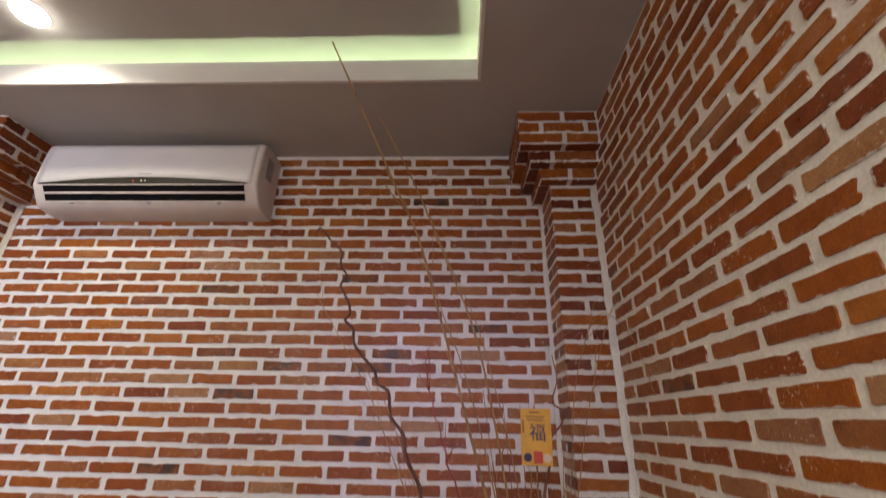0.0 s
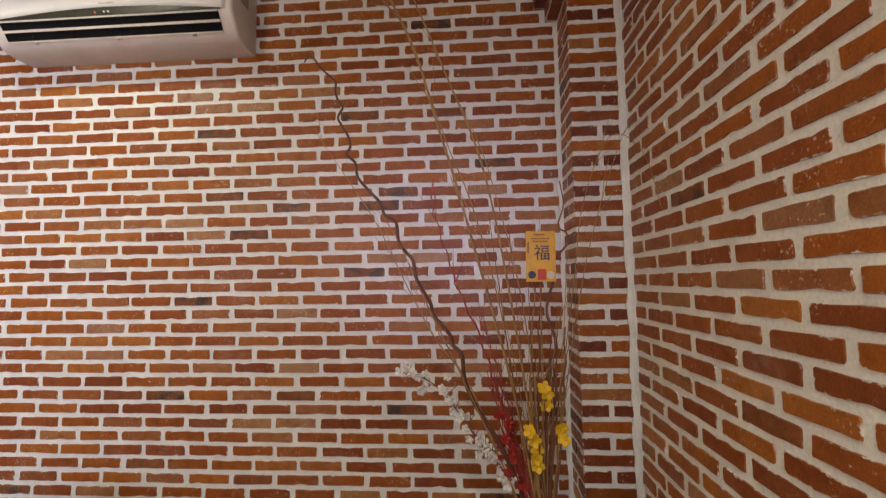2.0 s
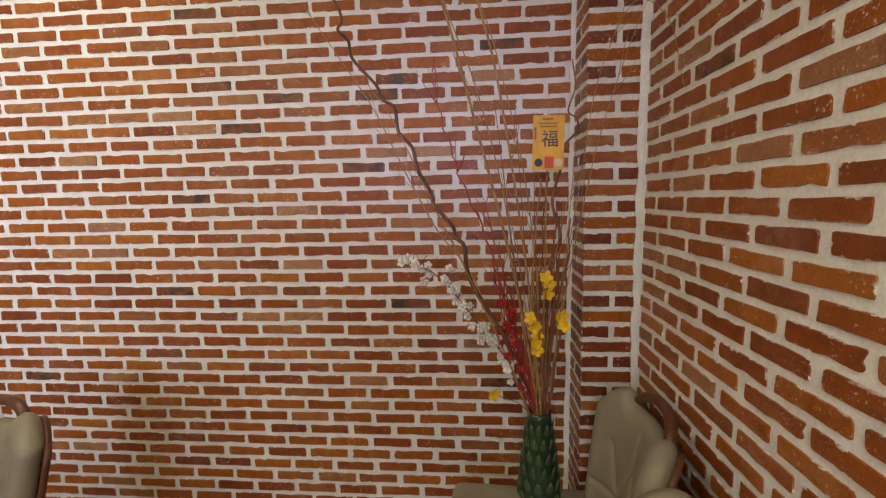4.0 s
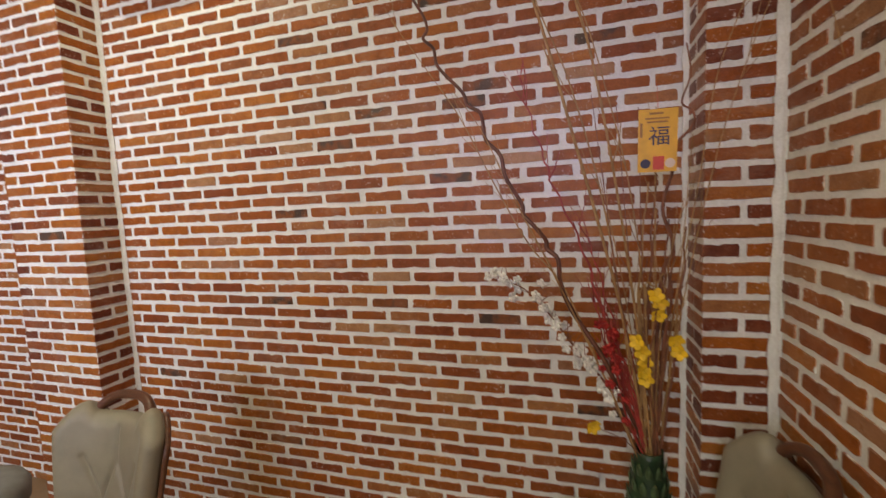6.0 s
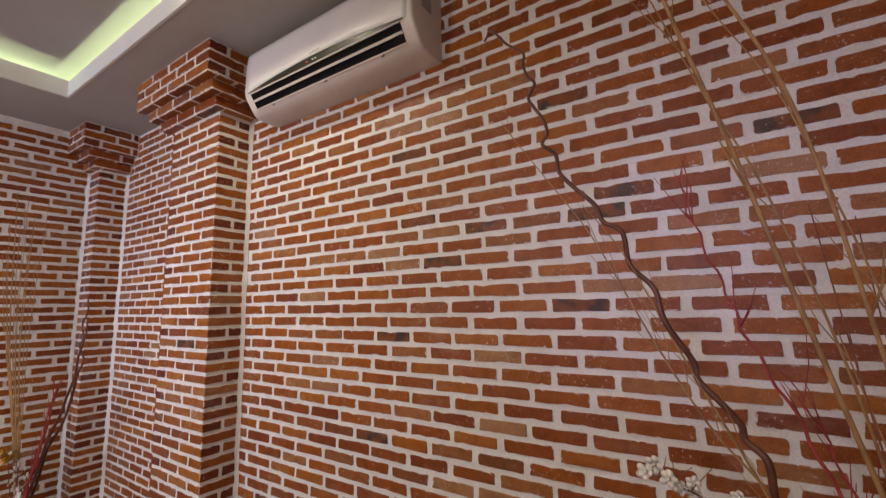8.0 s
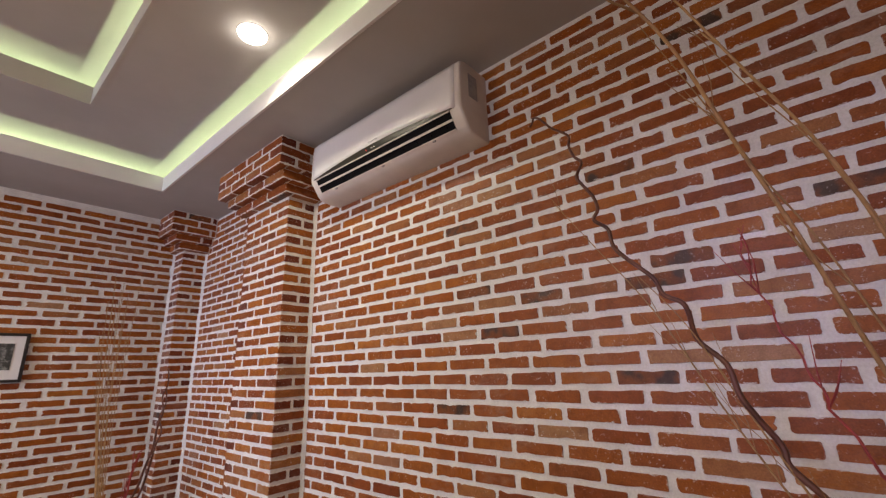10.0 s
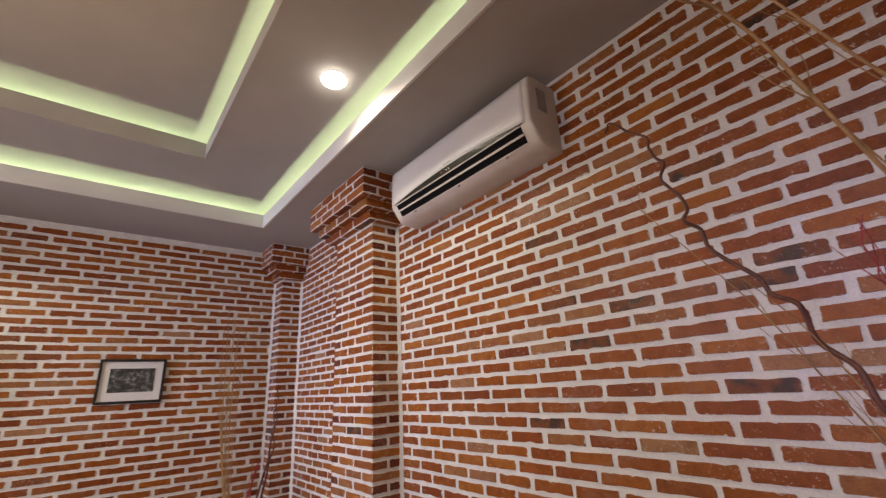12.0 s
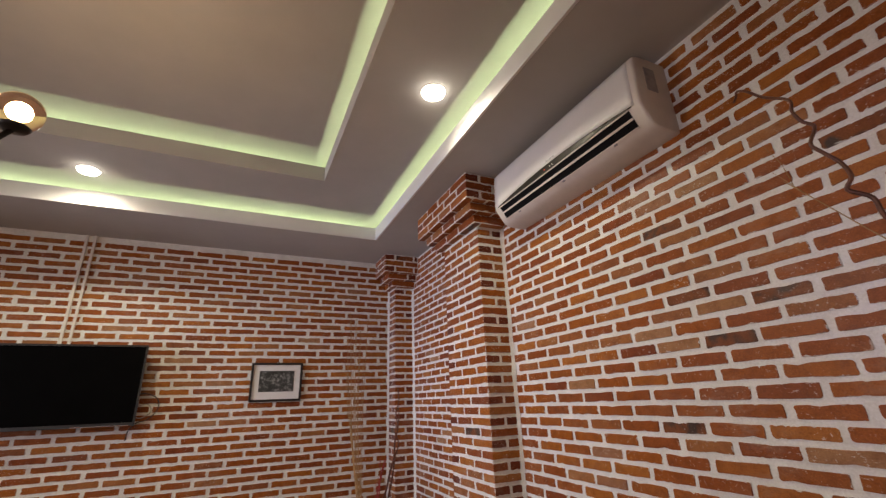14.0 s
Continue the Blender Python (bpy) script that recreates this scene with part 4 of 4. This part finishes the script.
gold = stem("yellow_flower_spray", [(-4.17, -0.43, 0.40), (-4.16, -0.46, 0.55), (-4.15, -0.48, 0.70), (-4.15, -0.49, 0.78)], 0.003, 0.0015, M_BROWNTWIG,
            "twig with golden yellow artificial flowers in a corner vase", "flower branch", "flower branches")
for k in range(9):
    flower(Vector((-4.14 + rnd.gauss(0, 0.012), -0.485 + rnd.gauss(0, 0.022), 0.745 + rnd.gauss(0, 0.022))), rnd.uniform(0.020, 0.028), M_GOLD, gold, k + 300)


# ---- bricks ----
PITCH, COURSE = 0.1796, 0.0535
BL, BH, BD = 0.1600, 0.0370, 0.0034
Z0 = 2.16                                    # middle of the reference course


def brick_shape(length, height, seed, wear=1.0):
    """Vertices and faces of one hand-cut brick face with uneven sides and worn corners; x along, z up, front towards -y."""
    r = random.Random(seed)
    hl, hh = length / 2, height / 2
    tilt = [r.uniform(-0.0016, 0.0016) for _ in range(4)]          # each side a little out of true
    pts = []
    for k, (cx, cz) in enumerate(((-1, -1), (1, -1), (1, 1), (-1, 1))):
        rad = r.choice((0.002, 0.003, 0.004, 0.006, 0.010)) * wear
        for a in (0.0, 0.35, 0.70, 1.0):                            # the corner's round
            ang = math.pi * (1 + k / 2 + a / 2)
            pts.append((cx * (hl - rad) + math.cos(ang) * rad, cz * (hh - rad) + math.sin(ang) * rad))
        steps = 4 if k % 2 == 0 else 1                              # points along the side that follows
        for m in range(1, steps + 1):
            f = m / (steps + 1) * 2 - 1
            dip = r.uniform(-0.0016, 0.0010) - (r.uniform(0.002, 0.005) if r.random() < 0.07 else 0)
            if k == 0:
                pts.append((f * hl * 0.93, -hh - dip * wear))
            elif k == 1:
                pts.append((hl + dip * wear, f * hh))
            elif k == 2:
                pts.append((-f * hl * 0.93, hh + dip * wear))
            else:
                pts.append((-hl - dip * wear, -f * hh))
    pts = [(x + (tilt[0] if x > 0 else tilt[1]) * z / hh, z + (tilt[2] if z > 0 else tilt[3]) * x / hl) for x, z in pts]
    n = len(pts)
    front = BD + r.uniform(-0.0006, 0.0008)
    verts = [(x * 0.992, -front, z * 0.968) for x, z in pts] + [(x * 1.003, 0.001, z * 1.025) for x, z in pts]
    return verts, [tuple(range(n))] + [(i, n + i, n + (i + 1) % n, (i + 1) % n) for i in range(n)]


def brick_uv(me, co):
    """Own coordinates of each brick, -1 to 1 along and up."""
    layer = me.uv_layers.new(name="UVMap")
    idx = np.empty(len(me.loops), dtype=np.int32)
    me.loops.foreach_get("vertex_index", idx)
    layer.data.foreach_set("uv", np.asarray(co, dtype=np.float32)[idx].ravel())


def own(k):
    return [(x / (BL / 2), z / (BH / 2)) for x, _, z in SHAPES[k][0]]


NV = 24
SHAPES = [brick_shape(BL, BH, 100 + k) for k in range(NV)]
MESHES = {}
for kind, m in (("red", M_BRICK), ("dark", M_DARK), ("pale", M_PALE), ("maroon", M_MAROON)):
    for k in range(NV):
        me = bpy.data.meshes.new("brick")
        me.from_pydata(SHAPES[k][0], [], SHAPES[k][1])
        brick_uv(me, own(k))
        me.materials.append(m)
        MESHES[kind, k] = me


def lay(parent, frame_m, pieces, near):
    """Lay bricks on a face. frame_m: x along the face, -y outwards, z up. pieces: (u, z, length, height, kind).
    Those inside near(u, z), 300 at most, are single bricks, the rest one joined mesh."""
    r = random.Random(len(pieces))
    inside = sorted((p for p in pieces if near(p[0], p[1])), key=lambda p: p[4] == "red")[:300]
    chosen = set(inside)
    verts, faces, mats, count, coords = [], [], [], 0, []
    for p in pieces:
        u, z, length, height, kind = p
        k = r.randrange(NV)
        flip = r.choice((1, -1))
        m = frame_m @ Matrix.Translation((u, 0, z)) @ Matrix.Rotation(math.pi if flip < 0 else 0, 4, "Y") @ Matrix.Diagonal((length / BL, 1, height / BH, 1))
        if p in chosen:
            ob = new("brick", MESHES[kind, k])
            ob.parent = parent
            ob.matrix_basis = m
        else:
            arr = np.array(SHAPES[k][0])
            mm = np.array(m)
            verts.append(arr @ mm[:3, :3].T + mm[:3, 3])
            coords += own(k)
            faces += [tuple(i + count for i in f) for f in SHAPES[k][1]]
            mats += [("red", "dark", "pale").index(kind)] * len(SHAPES[k][1])
            count += len(arr)
    if count:
        me = bpy.data.meshes.new("brick_courses")
        me.from_pydata(np.concatenate(verts).tolist(), [], faces)
        brick_uv(me, coords)
        for m in (M_BRICK, M_DARK, M_PALE):
            me.materials.append(m)
        me.polygons.foreach_set("material_index", mats)
        ob = new("brick_courses", me)
        ob.parent = parent
        ob["kind"] = "stuff"


def courses(u0, u1, phase, pitch=PITCH, course=COURSE, zref=Z0, top=CEIL, special=None, seed=1, gap=0.0196, odd=0.015):
    """Running bond between u0 and u1; phase(row) gives a joint's place."""
    r = random.Random(seed)
    out = []
    row = -int((top - zref) / course)
    while zref - row * course > 0.015:
        z = zref - row * course
        if z + BH / 2 <= top - 0.002:
            j = phase(row)
            u = j - math.ceil((j - u0) / pitch) * pitch
            while u < u1:
                a, b_ = max(u + gap / 2, u0 + 0.016), min(u + pitch - gap / 2, u1 - 0.016)
                if b_ - a > 0.028:
                    da, db = r.uniform(-0.004, 0.004), r.uniform(-0.004, 0.004)
                    a2, b2 = (a + da if a > u0 + 0.02 else a), (b_ + db if b_ < u1 - 0.02 else b_)
                    kind = "dark" if r.random() < odd else ("pale" if r.random() < 0.028 else "red")
                    mid = (a2 + b2) / 2
                    if special is not None:
                        kind = special(row, u, u + pitch, kind)
                    out.append((mid, z + r.uniform(-0.0012, 0.0012), b2 - a2, BH * r.uniform(0.94, 1.06), kind))
                u += pitch
        row += 1
    return out


# joints of the north wall, course by course, from the reference course down
PHASE = [-1.256, -1.374, -1.269, -1.362, -1.272, -1.392, -1.291, -1.386, -1.289, -1.392, -1.260, -1.349, -1.267, -1.337, -1.263, -1.349, -1.238, -1.345, -1.250, -1.349, -1.262, -1.360, -1.260]
DARKS = {-1: [-0.874], 0: [-1.523], 5: [-1.475, -0.753], 6: [-0.823, -1.165], 11: [-0.889], 3: [-0.39], 20: [-1.711, -1.186], 21: [-0.75], 27: [-2.29, -0.315], 32: [-1.69], 8: [-1.365], 13: [-1.56], -8: [-0.66]}
PALES = {-2: [-1.565], 7: [-1.569], 8: [-1.564], 22: [-1.332, -1.16], 6: [-1.365], 10: [-0.55], 15: [-2.05], 24: [-0.52]}


def north_phase(row):
    if 0 <= row < len(PHASE):
        return PHASE[row]
    wander = 0.012 * math.sin(row * 1.3) + 0.010 * math.sin(row * 0.37)
    return (-1.258 if row % 2 == 0 else -1.352) + wander


def north_kind(row, u0, u1, kind):
    for table, name in ((DARKS, "dark"), (PALES, "pale")):
        if any(u0 < x <= u1 for x in table.get(row, ())):
            return name
    return kind if kind == "pale" else "red"


PL, PR = -3.06, -2.59                        # big pilaster on the north wall
CL, CR = XL + 0.17, -0.11                    # faces of the two corner pilasters
AC_BOX = (-2.34, -1.39, 2.52, 2.80)


def clear(pieces, b4):
    return [p for p in pieces if not (b4[0] < p[0] - p[2] / 2 and p[0] + p[2] / 2 < b4[1] and b4[2] < p[1] < b4[3])]


north = Matrix.Identity(4)
pieces = clear(courses(PR, CR, north_phase, special=north_kind, seed=11), AC_BOX)
lay(wall_north, north, pieces, lambda u, z: -1.50 < u < -0.10 and 1.00 < z < 2.62)
alcove = courses(CL, PL, lambda row: -3.5 + (0.09 if row % 2 else 0) + 0.01 * math.sin(row * 1.1), seed=12)
lay(wall_north, north, alcove, lambda u, z: False)

east = Matrix.Translation((XR, 0, 0)) @ Matrix.Rotation(radians(-90), 4, "Z")     # u runs towards -y
# joints of the east wall, course by course
EAST = {7: 0.739, 8: 0.653, 9: 0.549, 10: 0.648, 11: 0.560, 12: 0.664, 13: 0.565}


def east_phase(row):
    return EAST.get(row, (0.558 if row % 2 else 0.655) + 0.010 * math.sin(row * 2.1))


pieces = courses(PD, -YS, east_phase, zref=Z0 + 0.0105, seed=21, odd=0.002, gap=0.0225, special=lambda row, a, b_, k: "dark" if row == 8 and a < 0.58 <= b_ else k)
lay(wall_east, east, pieces, lambda u, z: u < 1.15 and 0.95 < z < 2.65)

west = Matrix.Translation((XL, 0, 0)) @ Matrix.Rotation(radians(90), 4, "Z")      # u runs towards +y
pieces = courses(YS, -PD, lambda row: -0.90 + (0.10 if row % 2 else 0) + 0.014 * math.sin(row * 1.7), pitch=0.205, course=0.0562, zref=2.155, seed=31, odd=0.003, gap=0.023)
lay(wall_west, west, pieces, lambda u, z: -2.0 < u < -0.5 and 1.45 < z < 2.62)


# pilasters with corbelled heads
def pilaster(name, x0, x1, faces, label):
    """faces: which of 'e' (towards +x), 'w' (towards -x) stand free, besides the front."""
    bm = bmesh.new()
    box(bm, x0, x1, -PD, 0, 0, CEIL - 5 * COURSE)
    heads = []
    for k in range(5):                        # courses of the head, from the ceiling down
        out = (0.14, 0.14, 0.14, 0.093, 0.047)[k]
        z1, z0 = CEIL - k * COURSE, CEIL - (k + 1) * COURSE
        X0, X1 = x0 - (out if "w" in faces else 0), x1 + (out if "e" in faces else 0)
        heads.append((X0, X1, -PD - out, (z0 + z1) / 2))
    ob = tagged(link(name, bm, M_MORTAR), label, kind="structure")
    for X0, X1, y, z in heads:
        part("corbel_course", boxes((X0, X1, y, 0, z - COURSE / 2, z + COURSE / 2)), M_MORTAR, ob)
    r = random.Random(len(name) + x0)

    def split(w, row):
        """Brick lengths that fill a face w wide."""
        if w < 0.24:
            return [w] if row % 2 else [w * 0.52, w * 0.48]
        cuts, left = ([0.09] if row % 2 else []), w
        left -= sum(cuts)
        while left > 0.22:
            cuts.append(PITCH)
            left -= PITCH
        return cuts + [left]

    def face(m, w, z, row, out, start=0.0, end=0.0, height=BH):
        cuts, u = split(w, row), 0.0
        for k, L in enumerate(cuts):
            g0 = start if k == 0 else 0.009
            g1 = end if k == len(cuts) - 1 else 0.009
            length = L - g0 - g1
            if length > 0.02:
                kind = "dark" if r.random() < 0.004 else ("maroon" if length < 0.10 and r.random() < 0.6 else "red")
                out.append((m, u + g0 + length / 2, z, length, height * r.uniform(0.95, 1.06), kind))
            u += L

    items = []
    fe, fw = (-0.002 if "e" in faces else 0.012), (-0.002 if "w" in faces else 0.012)
    for k, (X0, X1, y, z) in enumerate(heads):
        face(Matrix.Translation((X0, y, 0)), X1 - X0, z, k, items, fw, fe, 0.042)
        if "e" in faces:
            face(Matrix.Translation((X1, y, 0)) @ Matrix.Rotation(radians(90), 4, "Z"), -y, z, k + 1, items, -0.002, 0.012, 0.044)
        if "w" in faces:
            face(Matrix.Translation((X0, 0, 0)) @ Matrix.Rotation(radians(-90), 4, "Z"), -y, z, k + 1, items, 0.012, -0.002, 0.044)
        if k >= 2:                             # undersides of the stepped courses
            under = Matrix.Translation((X0, y + 0.0235, z - COURSE / 2)) @ Matrix.Rotation(radians(90), 4, "X")
            face(under, X1 - X0, 0.0, k, items, 0.004, 0.004, 0.044)
            for side, X in (("e", X1 - 0.0235), ("w", X0 + 0.0235)):
                if side in faces:
                    face(Matrix.Translation((X, y + 0.05, z - COURSE / 2)) @ Matrix.Rotation(radians(90), 4, "Z") @ Matrix.Rotation(radians(90), 4, "X"), -y - 0.06, 0.0, k + 1, items, 0.004, 0.004, 0.044)
    row = -int((CEIL - Z0) / COURSE)
    while Z0 - row * COURSE > 0.015:
        z = Z0 - row * COURSE
        if z + BH / 2 < CEIL - 5 * COURSE:
            face(Matrix.Translation((x0, -PD, 0)), x1 - x0, z, row, items, fw, fe)
            if "e" in faces:
                face(Matrix.Translation((x1, -PD, 0)) @ Matrix.Rotation(radians(90), 4, "Z"), PD, z, row + 1, items, -0.002, 0.014)
            if "w" in faces:
                face(Matrix.Translation((x0, 0, 0)) @ Matrix.Rotation(radians(-90), 4, "Z"), PD, z, row + 1, items, 0.014, -0.002)
        row += 1
    rest, faces_, n0, coords = [], [], 0, []
    for count, (m, u, z, length, height, kind) in enumerate(items):
        k = r.randrange(NV)
        mm = m @ Matrix.Translation((u, 0, z)) @ Matrix.Diagonal((length / BL, 1, height / BH, 1))
        if count < 300:
            o = new("brick", MESHES[kind, k])
            o.parent, o.matrix_basis = ob, mm
        else:
            a = np.array(mm)
            rest.append(np.array(SHAPES[k][0]) @ a[:3, :3].T + a[:3, 3])
            faces_ += [tuple(i + n0 for i in f) for f in SHAPES[k][1]]
            n0 += len(SHAPES[k][0])
            coords += own(k)
    if n0:
        me = bpy.data.meshes.new("brick_courses")
        me.from_pydata(np.concatenate(rest).tolist(), [], faces_)
        brick_uv(me, coords)
        me.materials.append(M_BRICK)
        o = new("brick_courses", me)
        o.parent, o["kind"] = ob, "stuff"


pilaster("pilaster_1", PL, PR, "ew", "brick pilaster with a stepped corbel head under the ceiling")
pilaster("pilaster_2", CR, XR, "w", "corner brick pilaster with a stepped corbel head")
pilaster("pilaster_3", XL, CL, "e", "corner brick pilaster with a stepped corbel head")


# pointing smeared into the inner corners
def corner_bead(name, x, y, sx, sy, size, top):
    r = random.Random(int(abs(x) * 1000 + abs(y) * 100))
    bm, rings, z = bmesh.new(), [], 0.0
    while z < top:
        a, c_ = size * r.uniform(0.80, 1.18), size * r.uniform(0.80, 1.18)
        rings.append([bm.verts.new(p) for p in ((x + sx * 0.001, y + sy * 0.001, z), (x + sx * a, y + sy * 0.001, z), (x + sx * a * 0.75, y + sy * 0.006, z),
                                                (x + sx * 0.007, y + sy * 0.007, z), (x + sx * 0.006, y + sy * c_ * 0.75, z), (x + sx * 0.001, y + sy * c_, z))])
        z += 0.045
    for r0, r1 in zip(rings, rings[1:]):
        for k in range(6):
            bm.faces.new((r0[k], r0[(k + 1) % 6], r1[(k + 1) % 6], r1[k]))
    bm.faces.new(rings[0])
    bm.faces.new(rings[-1])
    bmesh.ops.recalc_face_normals(bm, faces=bm.faces)
    tagged(link(name, bm, M_MORTAR, smooth=True), "white mortar smeared along the inner corner of the brick walls", kind="structure")


HEAD = CEIL - 5 * COURSE
for n, (x, y, sx, sy, size) in enumerate(((PR, 0, 1, -1, 0.021), (PL, 0, -1, -1, 0.021), (CL, 0, 1, -1, 0.021), (XL, -PD, 1, -1, 0.021), (CR, 0, -1, -1, 0.021), (XR, -PD, -1, -1, 0.025))):
    corner_bead("trim_%d" % (n + 1), x, y, sx, sy, size, HEAD)
